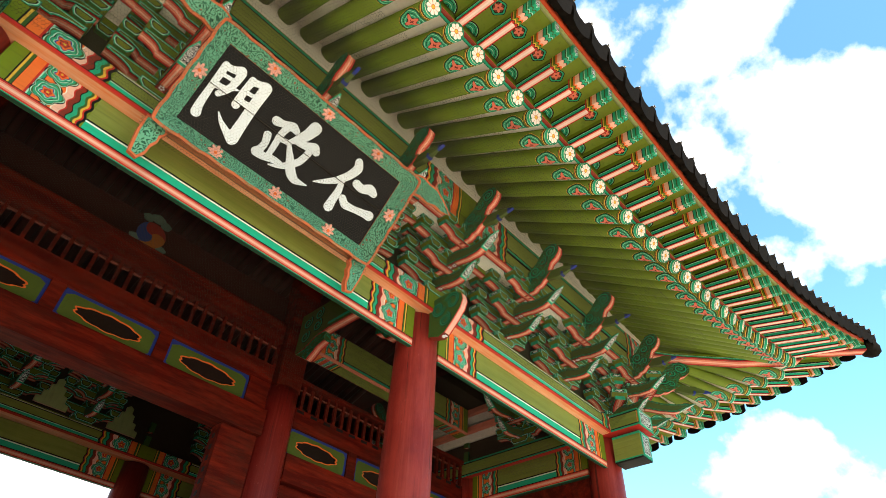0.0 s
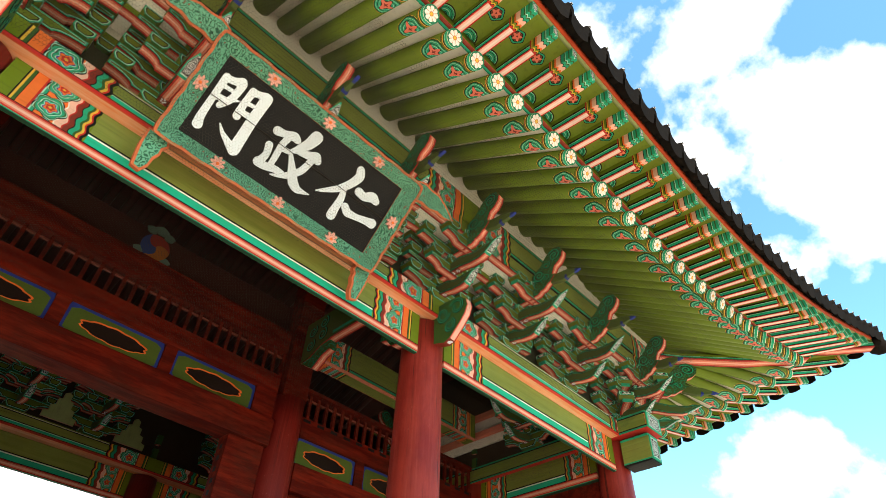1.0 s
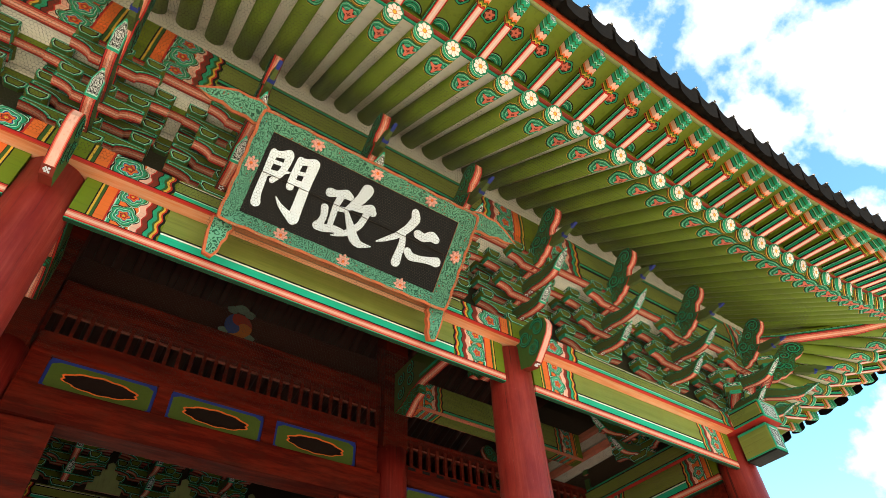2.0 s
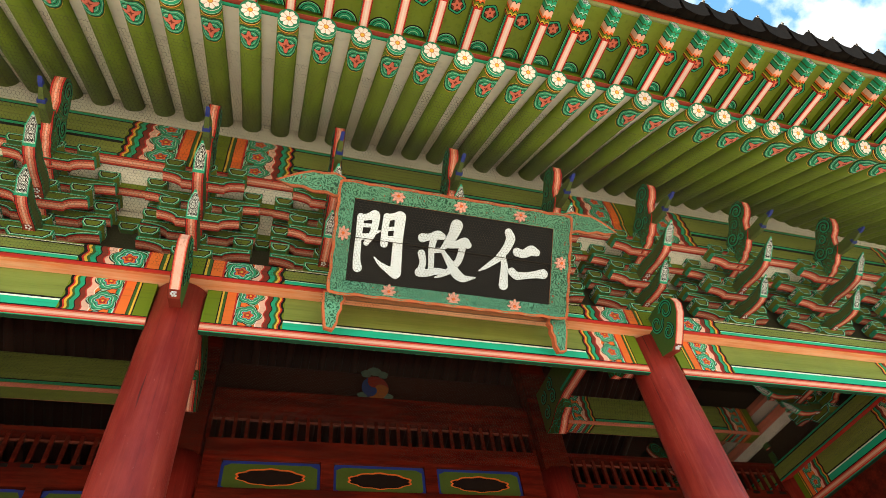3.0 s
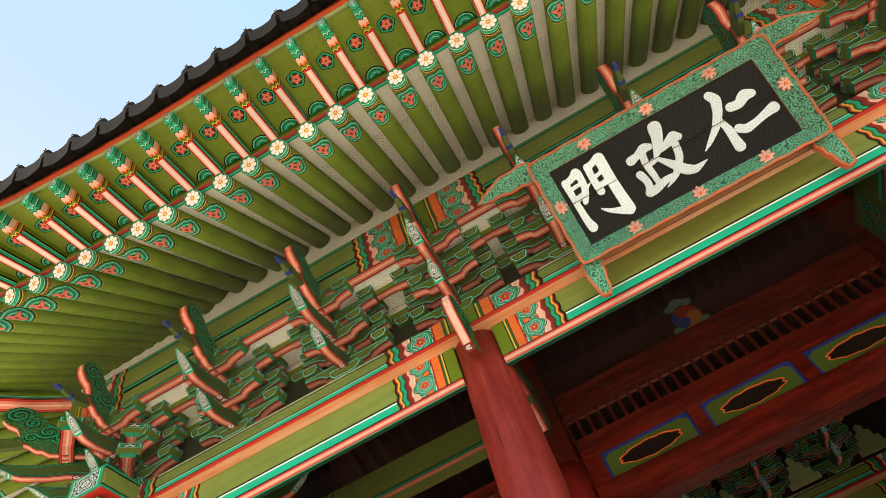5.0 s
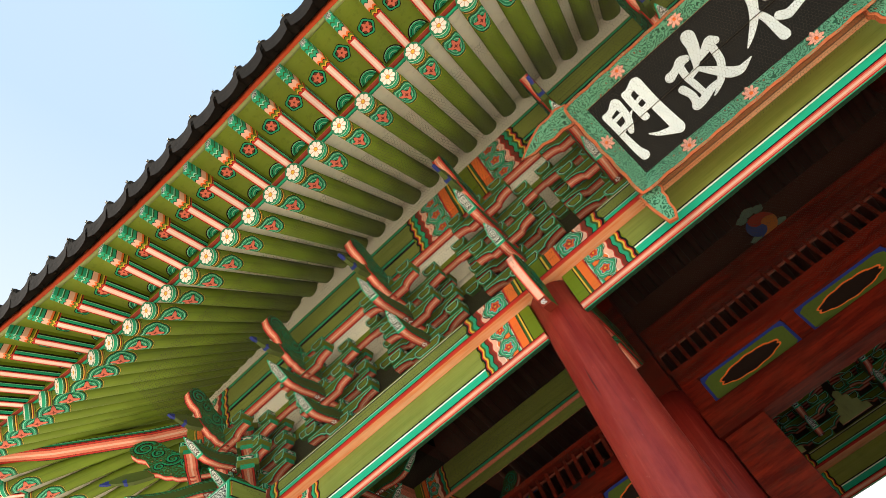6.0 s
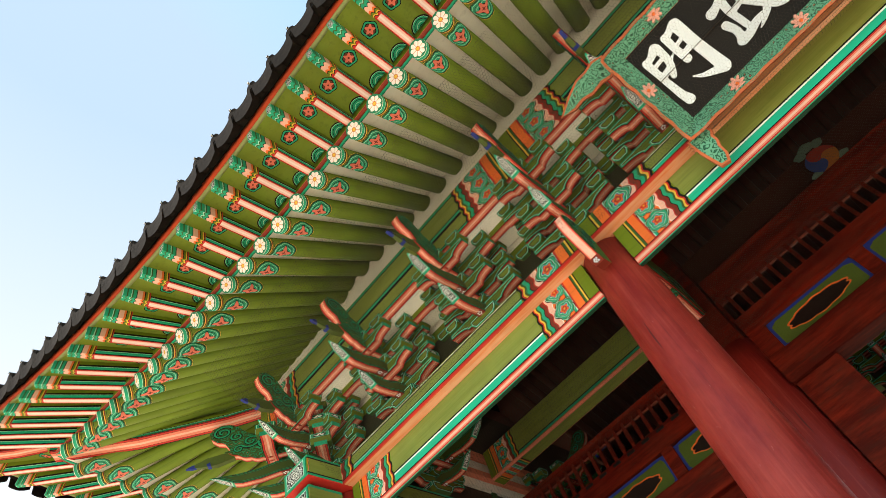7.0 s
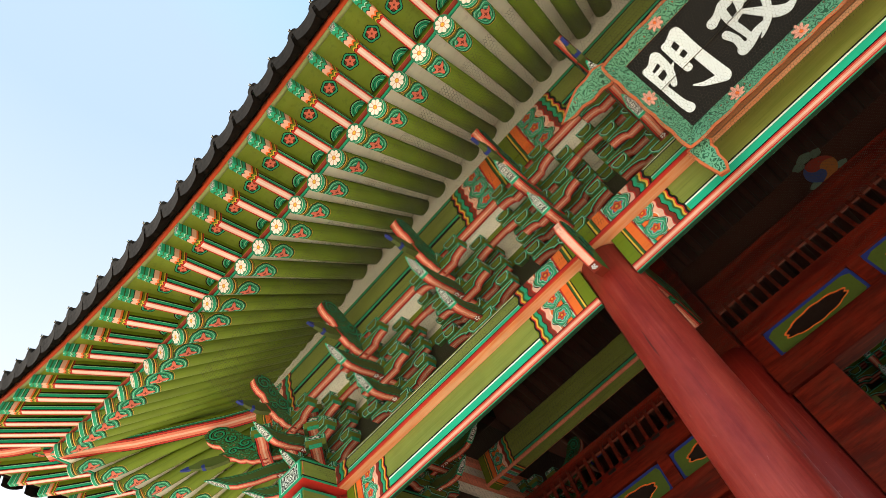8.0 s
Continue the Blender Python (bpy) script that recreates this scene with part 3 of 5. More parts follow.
# ---- tie beams and plates along the front and back ----
STRIPS_TIE = ((-0.148, -0.143, BLACK, False), (-0.143, -0.060, BRIGHT, False), (-0.064, -0.046, (0.75, 0.85, 0.72), False), (-0.046, -0.028, BLACK, False),
              (-0.156, -0.148, BLACK, True), (-0.172, -0.156, RED, True), (-0.228, -0.172, PINK, True), (-0.212, -0.188, ROSE, True), (-0.243, -0.228, RED, True), (-0.249, -0.243, TEAL, True), (-0.26, -0.249, (0.012, 0.05, 0.025), True))


def tie_profile(h, w, r):
    """Section of a beam with rounded edges, as (y, z)."""
    pts = []
    for cy, cz, a0 in ((-w + r, -h + r, 180), (w - r, -h + r, 270), (w - r, h - r, 0), (-w + r, h - r, 90)):
        for k in range(4):
            a = radians(a0 + 30 * k)
            pts.append((cy + r * math.cos(a), cz + r * math.sin(a)))
    return pts


def beam_mesh(name, half, h, w, r, mat):
    bm = bmesh.new()
    slab(bm, tie_profile(h, w, r), "yz", -half, half)
    return mesh_of(name, bm, mat)


def tie(x0, x1, y, label):
    half = (x1 - x0) / 2
    mat = beam_paint("tie_beam_paint", half, 0.68, STRIPS_TIE, -0.02)
    ob = new("tie_beam", beam_mesh("tie_beam", half, 0.25, 0.030, 0.012, mat))
    ob.matrix_basis = pose((x0 + x1) / 2, y + (-0.120 if y < 1 else 0.0), DATUM + 0.115)
    return tagged(ob, label, "beam", "tie beams")


for y in (AXIS, BACK):
    for x0, x1 in ((-CORNER + 0.21, -BAY - 0.21), (-BAY + 0.21, BAY - 0.21), (BAY + 0.21, CORNER - 0.21)):
        tie(x0, x1, y, "green tie beam with banded painted ends between columns")

STRIPS_PLATE = ((0.085, 0.100, BLACK, False), (0.100, 0.108, CREAM, False), (-0.14, -0.100, RED, True), (-0.100, -0.092, BLACK, True), (-0.086, -0.050, BRIGHT, False), (-0.050, -0.040, PALE, False), (-0.040, -0.026, BLACK, False))
for y in (AXIS, BACK):
    for a0, a1 in ((-CORNER - 0.42, -BAY), (-BAY, BAY), (BAY, CORNER + 0.42)):
        half = (a1 - a0) / 2
        mat = beam_paint("plate_paint", half, 0.86, STRIPS_PLATE)
        bm = bmesh.new()
        slab(bm, tie_profile(0.13, 0.29, 0.015), "yz", -half, half)
        bm.normal_update()
        for f in bm.faces:
            if f.normal.z < -0.7:
                f.material_index = 1
        ob = new("plate_beam", mesh_of("plate_beam", bm, [mat, M_PLATE_UNDER]))
        ob.matrix_basis = pose((a0 + a1) / 2, y, DATUM + 0.49)
        tagged(ob, "broad green plate beam with banded painted ends", "beam", "plate beams")
# the sides
for sx in (-1, 1):
    for y0, y1 in ((AXIS, MID), (MID, BACK)):
        half = (y1 - y0) / 2 - 0.21
        mat = beam_paint("side_tie_paint", half, 0.55, STRIPS_TIE, -0.02)
        ob = new("tie_beam", beam_mesh("tie_beam", half, 0.25, 0.15, 0.03, mat))
        ob.matrix_basis = pose(sx * CORNER, (y0 + y1) / 2, DATUM + 0.115, 0, 0, 90)
        tagged(ob, "green tie beam with banded ends on the gate's side", "beam", "tie beams")
    half = (BACK - AXIS) / 2 + 0.75
    mat = beam_paint("side_plate_paint", half, 0.02, ((0.105, 0.132, TEAL, True), (0.088, 0.105, BLACK, True), (-0.14, -0.126, RED, True), (-0.126, -0.100, TEAL, True), (-0.100, -0.085, BLACK, True)))
    mat2 = beam_paint("side_tie_end_paint", half, 0.02, ((-0.21, -0.165, TEAL, True), (-0.165, -0.15, BLACK, True), (-0.55, -0.53, TEAL, True), (-0.58, -0.55, BLACK, True)))
    ob = thing("side_plate", "green plate beam whose ends show white lotus paint", "beam", "plate beams", at=(sx * CORNER, (AXIS + BACK) / 2, 0.49), turn=90)
    bm = bmesh.new()
    slab(bm, tie_profile(0.136, 0.22, 0.01), "yz", -half, half)
    part("bar", bm, mat, ob)
    for e in (-1, 1):
        bm = bmesh.new()
        slab(bm, [(-0.2, -0.12), (0.2, -0.12), (0.2, 0.12), (-0.2, 0.12)], "yz", e * half, e * (half + 0.012))
        uv = bm.loops.layers.uv.verify()
        for f in bm.faces:
            for l in f.loops:
                l[uv].uv = (l.vert.co.y / 0.4 + 0.5, l.vert.co.z / 0.24 + 0.5)
        part("end_panel", bm, M_LOTUS, ob, "white lotus on black in a teal border")
        # the end of the side tie below it
        bm = bmesh.new()
        x0 = e * (half - 0.5)
        slab(bm, tie_profile(0.2, 0.14, 0.015), "yz", min(x0, e * (half - 0.06)), max(x0, e * (half - 0.06)))
        for v in bm.verts:
            v.co.z -= 0.37
        part("tie_end", bm, mat2, ob)
        bm = bmesh.new()
        slab(bm, [(-0.12, -0.55), (0.12, -0.55), (0.12, -0.19), (-0.12, -0.19)], "yz", e * (half - 0.058), e * (half - 0.046))
        uv = bm.loops.layers.uv.verify()
        for f in bm.faces:
            for l in f.loops:
                l[uv].uv = (l.vert.co.y / 0.24 + 0.5, (l.vert.co.z + 0.37) / 0.36 + 0.5)
        part("end_panel", bm, M_LOTUS, ob, "white lotus on black in a teal border")


# ---- bracket sets ----
def arm_mesh(half, h=0.138, w=0.056):
    """A bow-shaped arm along x, its foot at z = 0: pink below, green and teal on its faces."""
    pts = [(-half, h), (-half, h * 0.56)]
    for k in range(1, 6):
        a = k / 5 * math.pi / 2
        pts.append((-half + 0.48 * half * math.sin(a), h * 0.56 * math.cos(a)))
    pts += [(-u, v) for u, v in pts[::-1]]
    n = len(pts)
    rims = [2] + [1] * (n - 3) + [2, 2]
    bm = bmesh.new()
    slab(bm, pts, "xz", -w, w, side=0, rim=rims, inset=0.046)
    return mesh_of("arm", bm, [M_ARM, M_UNDER, M_TEAL])


def block_mesh(top=0.092, low=0.055, h=0.122, d=0.092):
    bm = bmesh.new()
    uv = bm.loops.layers.uv.verify()
    prof = [(-low, 0), (low, 0), (top, h * 0.5), (top, h), (-top, h), (-top, h * 0.5)]
    slab(bm, prof, "xz", -d, d, side=0, rim=[1, 0, 3, 2, 3, 0], inset=0.03)
    return mesh_of("block", bm, [M_BLOCK, M_DEEP, M_TEAL, M_BLOCK_END])


ARM_S, ARM_M, ARM_L = arm_mesh(0.51), arm_mesh(0.37), arm_mesh(0.53)
BLOCK, BLOCK_BIG = block_mesh(), block_mesh(0.18, 0.13, 0.125, 0.14)
ROWS = (-0.17, -0.40, -0.66)           # wall line and the two rows before it
TIERS = (0.07, 0.325, 0.58)          # feet of the three tiers, above the plate


def tongue_bm(under, tip, top, w=0.05):
    """A tongue: under: points of its underside from the wall out; tip; top: points back to the wall. The face before the tip is painted and runs to a point."""
    a, b = Vector(under[-1]), Vector(tip)
    knee = tuple(a.lerp(b, 0.58))
    pts = list(under) + [knee, tip] + list(top)
    n, k = len(pts), len(under)
    rims = [1] * (k - 1) + [2, 2] + [3] * (n - k - 1)
    bm = bmesh.new()
    slab(bm, pts, "yz", -w, w, side=0, rim=rims, inset=0.032)
    uv = bm.loops.layers.uv.verify()
    for f in bm.faces:
        if f.material_index == 2:
            for l in f.loops:
                c = Vector((l.vert.co.y, l.vert.co.z))
                l[uv].uv = (l.vert.co.x / (2 * w) + 0.5, (c - a).length / (b - a).length)
    for v in bm.verts:
        if (Vector((v.co.y, v.co.z)) - b).length < 0.002:
            v.co.x *= 0.12
    return bm


def coil(bm, cy, cz, r0, r1, turns, start, x, w):
    """A raised spiral line on a board's face at x, with a dark edge along both its sides."""
    n = int(18 * turns)
    s = 1 if x > 0 else -1
    last = None
    for i in range(n + 1):
        a, r = start + 2 * math.pi * turns * i / n, r0 + (r1 - r0) * i / n
        row = [bm.verts.new((x + s * h, cy + (r + d * w) * math.cos(a), cz + (r + d * w) * math.sin(a))) for d, h in ((-1.75, 0.001), (-0.9, 0.006), (0.9, 0.006), (1.75, 0.001))]
        if last:
            for k in range(3):
                f = bm.faces.new((last[k], last[k + 1], row[k + 1], row[k]))
                f.material_index = 0 if k == 1 else 1
        last = row


M_OLIVE = plain("olive_paint", (0.075, 0.105, 0.022))


def bracket_set(x, y=AXIS, turn=0, plain_front=False):
    ob = thing("bracket_set", "painted wooden bracket set with curled tongues under the eaves", "bracket", "bracket sets", at=(x, y, PLATE_TOP), turn=turn)
    part("bearing_block", BLOCK_BIG, None, ob, m=pose(0, -0.145, 0))
    for tier, z in enumerate(TIERS):
        for r, y0 in enumerate(ROWS):
            k = tier - r
            if k < 0:
                continue
            me, half = ((ARM_S, 0.51), (ARM_L, 0.53), (ARM_L, 0.53))[k] if r == 0 else ((ARM_M, 0.37), (ARM_L, 0.53))[min(k, 1)]
            z = TIERS[tier] + (0.055 if r == 0 else 0.0)
            part("arm", me, None, ob, m=pose(0, y0, z))
            for s in (-1, 0, 1):
                part("small_block", BLOCK, None, ob, m=pose(s * (half - 0.085), y0, z + 0.134))
    mats = [M_TONGUE, M_UNDER, M_LOTUS, M_DEEP]
    # lengths along y go outwards as negative numbers; heights are above the plate
    part("lower_tongue", tongue_bm([(0.1, 0.07), (-0.28, 0.08), (-0.36, 0.075), (-0.48, 0.045), (-0.62, 0.035), (-0.68, 0.05)], (-0.88, 0.225),
                                   [(-0.66, 0.175), (-0.52, 0.175), (-0.38, 0.225), (0.1, 0.25)]), mats, ob)
    part("upper_tongue", tongue_bm([(0.1, 0.33), (-0.42, 0.335), (-0.60, 0.33), (-0.76, 0.30), (-0.92, 0.30), (-0.99, 0.325)], (-1.22, 0.50),
                                   [(-0.97, 0.44), (-0.80, 0.44), (-0.62, 0.485), (0.1, 0.51)]), mats, ob)
    for y0, z0, k in ((-0.33, 0.0775, 2), (-0.46, 0.334, 2), (-0.54, 0.331, 2), (-0.66, 0.592, 1)):
        bm = bmesh.new()
        for i in range(5):
            a = 2 * math.pi * i / 5
            box(bm, 0.019 * math.cos(a) - 0.0075, 0.019 * math.cos(a) + 0.0075, y0 + 0.019 * math.sin(a) - 0.0075, y0 + 0.019 * math.sin(a) + 0.0075, z0 - 0.005, z0 + 0.004)
        part("rosette", bm, M_WHITE, ob, "small white painted rosette")
        bm = boxed(-0.046, 0.046, y0 - 0.035, y0 + 0.035, z0 - 0.0025, z0 + 0.006)
        part("rosette_ground", bm, M_MAROON, ob, "maroon painted patch")
    # the head: a ridged pink foot, a scrolled crest and a neck with a blue beak
    ridge = [(0.0, 0.58)] + [(-0.62 - 0.025 * i, 0.592 + 0.216 * (i / 18) ** 2 - 0.020 * abs(math.sin(math.pi * i / 4.5))) for i in range(19)]
    bm = bmesh.new()
    prof = ridge + [(-1.09, 0.80), (-0.9, 0.86), (-0.6, 0.84), (0.0, 0.78)]
    slab(bm, prof, "yz", -0.048, 0.048, side=0, rim=[1] * 19 + [0] * (len(prof) - 19))
    part("head_foot", bm, [M_CURL, M_UNDER], ob, "ridged pink underside")
    crest = [(-0.62, 0.72), (-0.95, 0.73), (-1.03, 0.80), (-1.06, 0.88), (-1.09, 0.94), (-1.16, 0.98), (-1.215, 1.05), (-1.235, 1.13), (-1.20, 1.20), (-1.12, 1.235), (-1.03, 1.21), (-0.95, 1.13), (-0.88, 1.03), (-0.76, 0.95), (-0.64, 0.88)]
    bm = bmesh.new()
    slab(bm, crest, "yz", -0.052, 0.052, side=0, rim=[0, 1, 1, 1, 1, 1, 1, 1, 1, 0, 0, 0, 0, 0, 0])
    top = part("crest", bm, [M_CURL, M_UNDER], ob, "scrolled green crest with a pink front")
    for sx in (-1, 1):
        for cy, cz, r0, r1, turns, start, w in ((-1.105, 1.105, 0.098, 0.022, 1.6, 0.6, 0.010), (-0.845, 0.885, 0.095, 0.022, 1.5, 3.6, 0.010), (-0.975, 1.0, 0.060, 0.016, 1.2, 2.2, 0.009),
                                                (-0.725, 0.80, 0.060, 0.016, 1.2, 1.0, 0.009), (-0.955, 0.80, 0.055, 0.016, 1.2, 0.2, 0.008)):
            bm = bmesh.new()
            coil(bm, cy, cz, r0, r1, turns, start, sx * 0.052, w)
            part("scroll_line", bm, [M_TEAL, M_BLACK], top)
    bm = bmesh.new()
    slab(bm, [(-1.0, 0.70), (-1.16, 0.66), (-1.30, 0.685), (-1.36, 0.705), (-1.36, 0.745), (-1.25, 0.79), (-1.12, 0.80), (-1.0, 0.80)], "yz", -0.031, 0.031)
    for v in bm.verts:
        if v.co.y < -1.28:
            v.co.x *= 0.6
    part("neck", bm, [M_OLIVE], ob)
    bm = bmesh.new()
    slab(bm, [(-1.345, 0.70), (-1.38, 0.695), (-1.44, 0.715), (-1.38, 0.745), (-1.345, 0.745)], "yz", -0.017, 0.017)
    part("beak", bm, [M_BLUE], ob, "blue beak")
    bm = bmesh.new()
    slab(bm, [(-1.21, 0.664), (-1.24, 0.668), (-1.25, 0.70), (-1.22, 0.72)], "yz", -0.034, 0.034)
    part("collar", bm, [M_BLUE], ob, "blue collar")
    return ob


first = bracket_set(SETS[0])
for x in SETS[1:]:
    copy_thing(first, pose(x, AXIS, DATUM + PLATE_TOP))
for x in SETS:
    copy_thing(first, pose(x, BACK, DATUM + PLATE_TOP, 0, 0, 180))
for sx in (-1, 1):
    for y in (1.27, 2.6, 4.0, 5.5):
        copy_thing(first, pose(sx * CORNER, y, DATUM + PLATE_TOP, 0, 0, 90 * sx))
    # the corners: sets that look sideways and along the hip
    for y in (AXIS,):
        copy_thing(first, pose(sx * CORNER, y, DATUM + PLATE_TOP, 0, 0, 90 * sx))
        diag = copy_thing(first, pose(sx * CORNER, y, DATUM + PLATE_TOP + 0.01, 0, 0, 45 * sx))
        diag.scale = (1, 1.34, 1)


# ---- nose boards over the columns ----
def nose(x):
    ob = thing("column_nose", "scrolled board with a pale pink front on the column top", "bracket", "column noses", at=(x, 0, 0))
    prof = [(-0.20, 0.50), (-0.50, 0.52), (-0.66, 0.50), (-0.76, 0.43), (-0.785, 0.34), (-0.75, 0.24), (-0.66, 0.13), (-0.58, 0.05), (-0.53, 0.0), (-0.45, -0.03), (-0.40, -0.01), (-0.20, 0.05)]
    bm = bmesh.new()
    slab(bm, prof, "yz", -0.048, 0.048, side=0, rim=[1, 1, 1, 1, 1, 1, 1, 1, 2, 2, 2, 2])
    b = part("board", bm, [M_DEEP, M_NOSE, M_MAROON], ob)
    for sx in (-1, 1):
        for cy, cz, rad, low, start in ((-0.635, 0.37, 0.125, 0.045, 0.4), (-0.43, 0.35, 0.115, 0.045, 3.3), (-0.53, 0.16, 0.095, 0.040, 2.0)):
            bm = bmesh.new()
            for k in (0.0, 0.028):
                coil(bm, cy, cz, rad - k, low - k, 1.1, start, sx * 0.048, 0.007)
            part("scroll_line", bm, [M_TEAL, M_BLACK], b)
    bm = bmesh.new()
    for k in range(6):
        a = k * math.pi / 3
        cx, cy = (0.022 * math.cos(a), 0.022 * math.sin(a)) if k else (0, 0)
        box(bm, cx - 0.008, cx + 0.008, -0.5 + cy - 0.008, -0.5 + cy + 0.008, -0.028, -0.02)
    part("rosette", bm, M_WHITE, ob, "small white painted rosette")
    return ob


first = nose(-BAY)
copy_thing(first, pose(BAY, 0, DATUM))

# ---- wall above the plate, eave purlin and the plaster between ----
for y, z in ((AXIS - 0.33, PLATE_TOP + 0.76), (AXIS, PLATE_TOP + 0.58)):
    bm = bmesh.new()
    slab(bm, [(-0.05, 0.0), (0.05, 0.0), (0.05, 0.15), (-0.05, 0.15)], "yz", -CORNER - 0.4, CORNER + 0.4, side=0, rim=[1, 0, 0, 0])
    uv = bm.loops.layers.uv.verify()
    for f in bm.faces:
        if f.material_index == 1:
            for l in f.loops:
                l[uv].uv = (0, l.vert.co.y / 0.1 + 0.5)
    ob = thing("runner_beam", "thin green runner beam with small blocks through the bracket sets", "beam", "runner beams", at=(0, y, z))
    part("bar", bm, [M_GREEN, M_UNDER], ob)
    for x0, x1 in zip(SETS, SETS[1:]) if y == AXIS else ():
        part("small_block", BLOCK, None, ob, m=pose((x0 + x1) / 2, 0, -0.105))
bm = boxed(-CORNER, CORNER, AXIS - 0.02, AXIS + 0.04, PLATE_TOP, 2.72)
# Boarding coloured near black for the shade in the bracket gaps.
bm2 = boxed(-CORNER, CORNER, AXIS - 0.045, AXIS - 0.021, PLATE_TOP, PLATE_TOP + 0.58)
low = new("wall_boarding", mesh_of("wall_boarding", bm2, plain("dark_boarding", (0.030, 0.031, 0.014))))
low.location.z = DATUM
tagged(low, "boarding behind the lower brackets, coloured dark for the shaded gaps", "wall", kind="structure")
wall = new("wall_front", mesh_of("wall_front", bm, M_PLASTER))
wall.location.z = DATUM
tagged(wall, "cream lime plaster between the bracket sets", "wall", kind="structure")
# Dark boards added over the inner wall faces to keep the interior dim.
M_DIM_LINING = plain("dark_lining", (0.045, 0.030, 0.018), grain=(2, 14, 14))
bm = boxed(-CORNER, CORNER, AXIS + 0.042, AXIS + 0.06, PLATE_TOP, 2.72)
lining = new("wall_lining", mesh_of("wall_lining", bm, M_DIM_LINING))
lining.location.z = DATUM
tagged(lining, "dark boards added over the front beams to dim the inside", "wall", kind="structure")
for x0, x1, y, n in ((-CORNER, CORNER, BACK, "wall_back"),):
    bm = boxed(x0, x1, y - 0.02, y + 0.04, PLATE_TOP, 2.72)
    w = new(n, mesh_of(n, bm, M_DIM_LINING))
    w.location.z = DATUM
    tagged(w, "boards above the back beams, coloured dark for the shade inside", "wall", kind="structure")
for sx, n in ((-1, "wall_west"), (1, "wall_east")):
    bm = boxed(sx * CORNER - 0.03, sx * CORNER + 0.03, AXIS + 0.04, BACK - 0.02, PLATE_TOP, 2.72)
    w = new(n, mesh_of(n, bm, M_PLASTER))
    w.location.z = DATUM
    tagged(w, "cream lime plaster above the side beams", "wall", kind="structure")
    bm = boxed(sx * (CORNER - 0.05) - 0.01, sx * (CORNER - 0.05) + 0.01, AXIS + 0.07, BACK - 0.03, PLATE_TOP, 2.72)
    w = new(n.replace("wall", "wall_lining"), mesh_of(n, bm, M_DIM_LINING))
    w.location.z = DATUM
    tagged(w, "dark boards added over the side beams to dim the inside", "wall", kind="structure")
    for z0, z1 in ((0.42, 0.56), (0.74, 0.90)):
        xs = sorted((sx * (CORNER - 0.062), sx * (CORNER - 0.11)))
        strip = new(n.replace("wall", "trim_strip"), mesh_of(n, boxed(*xs, AXIS + 0.2, BACK - 0.2, PLATE_TOP + z0, PLATE_TOP + z1), M_PLASTER))
        strip.location.z = DATUM
        tagged(strip, "cream plaster strip between the inner brackets", "trim", kind="structure")
        xs = sorted((sx * (CORNER - 0.062), sx * (CORNER - 0.20)))
        rail = new("inner_runner", mesh_of("inner_runner", boxed(*xs, AXIS + 0.2, BACK - 0.2, PLATE_TOP + z1 + 0.003, PLATE_TOP + z1 + 0.10, bevel=0.008), M_PINKRIM))
        rail.location.z = DATUM
        tagged(rail, "pink runner beam over the inner plaster strip", "beam", "inner runners")
    bm = boxed(sx * CORNER - 0.05, sx * CORNER + 0.05, AXIS + 0.2, BACK - 0.2, COL_BASE, -0.13)
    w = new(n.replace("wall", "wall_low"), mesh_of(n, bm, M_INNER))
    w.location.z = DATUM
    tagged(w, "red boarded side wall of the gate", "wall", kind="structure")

# Unseen walls, added to stop light entering the side bays from behind.
for sx in (-1, 1):
    bm = boxed(min(sx * (BAY + 0.2), sx * CORNER), max(sx * (BAY + 0.2), sx * CORNER), BACK - 0.05, BACK + 0.05, COL_BASE, -0.13)
    w = new("wall_back_low", mesh_of("wall_back_low", bm, M_INNER))
    w.location.z = DATUM
    tagged(w, "unseen red wall added behind a side bay to keep light out", "wall", kind="structure")

PURLIN_Y = -0.72
STRIPS_PURLIN = ((0.245, 0.285, TEAL, False), (0.228, 0.245, BLACK, False), (-0.085, -0.055, TEAL, False), (-0.055, -0.042, BLACK, False), (-0.100, -0.085, BLACK, False))


def purlin(x0, x1, y):
    half = (x1 - x0) / 2
    mat = beam_paint("purlin_paint", half, 0.80, STRIPS_PURLIN, 0.0)
    ob = thing("eave_purlin", "green eave purlin with banded orange and teal ends", "beam", "eave purlins", at=((x0 + x1) / 2, y, 1.725))
    bm = bmesh.new()
    slab(bm, [(-0.075, -0.10), (0.13, -0.10), (0.15, 0.0), (0.15, 0.28), (0.05, 0.34), (-0.05, 0.34), (-0.09, 0.30), (-0.095, 0.15), (-0.09, 0.0)], "yz", -half, half)
    part("log", bm, mat, ob)
    bm = bmesh.new()
    slab(bm, [(-0.06, -0.315), (0.06, -0.315), (0.06, -0.103), (-0.06, -0.103)], "yz", -half, half, side=0, rim=[1, 0, 0, 0])
    uv = bm.loops.layers.uv.verify()
    for f in bm.faces:
        if f.material_index == 1:
            for l in f.loops:
                l[uv].uv = (0, l.vert.co.y / 0.12 + 0.5)
    part("under_beam", bm, [beam_paint("under_beam_paint", half, 0.80, ((-0.315, -0.29, TEAL, False), (-0.29, -0.275, BLACK, False)), 0.02), M_UNDER], ob, "pink underside")
    return ob


for y in (PURLIN_Y, BACK + AXIS - PURLIN_Y):
    for x0, x1 in ((-CORNER - 0.66, -BAY), (-BAY, BAY), (BAY, CORNER + 0.66)):
        purlin(x0, x1, y)
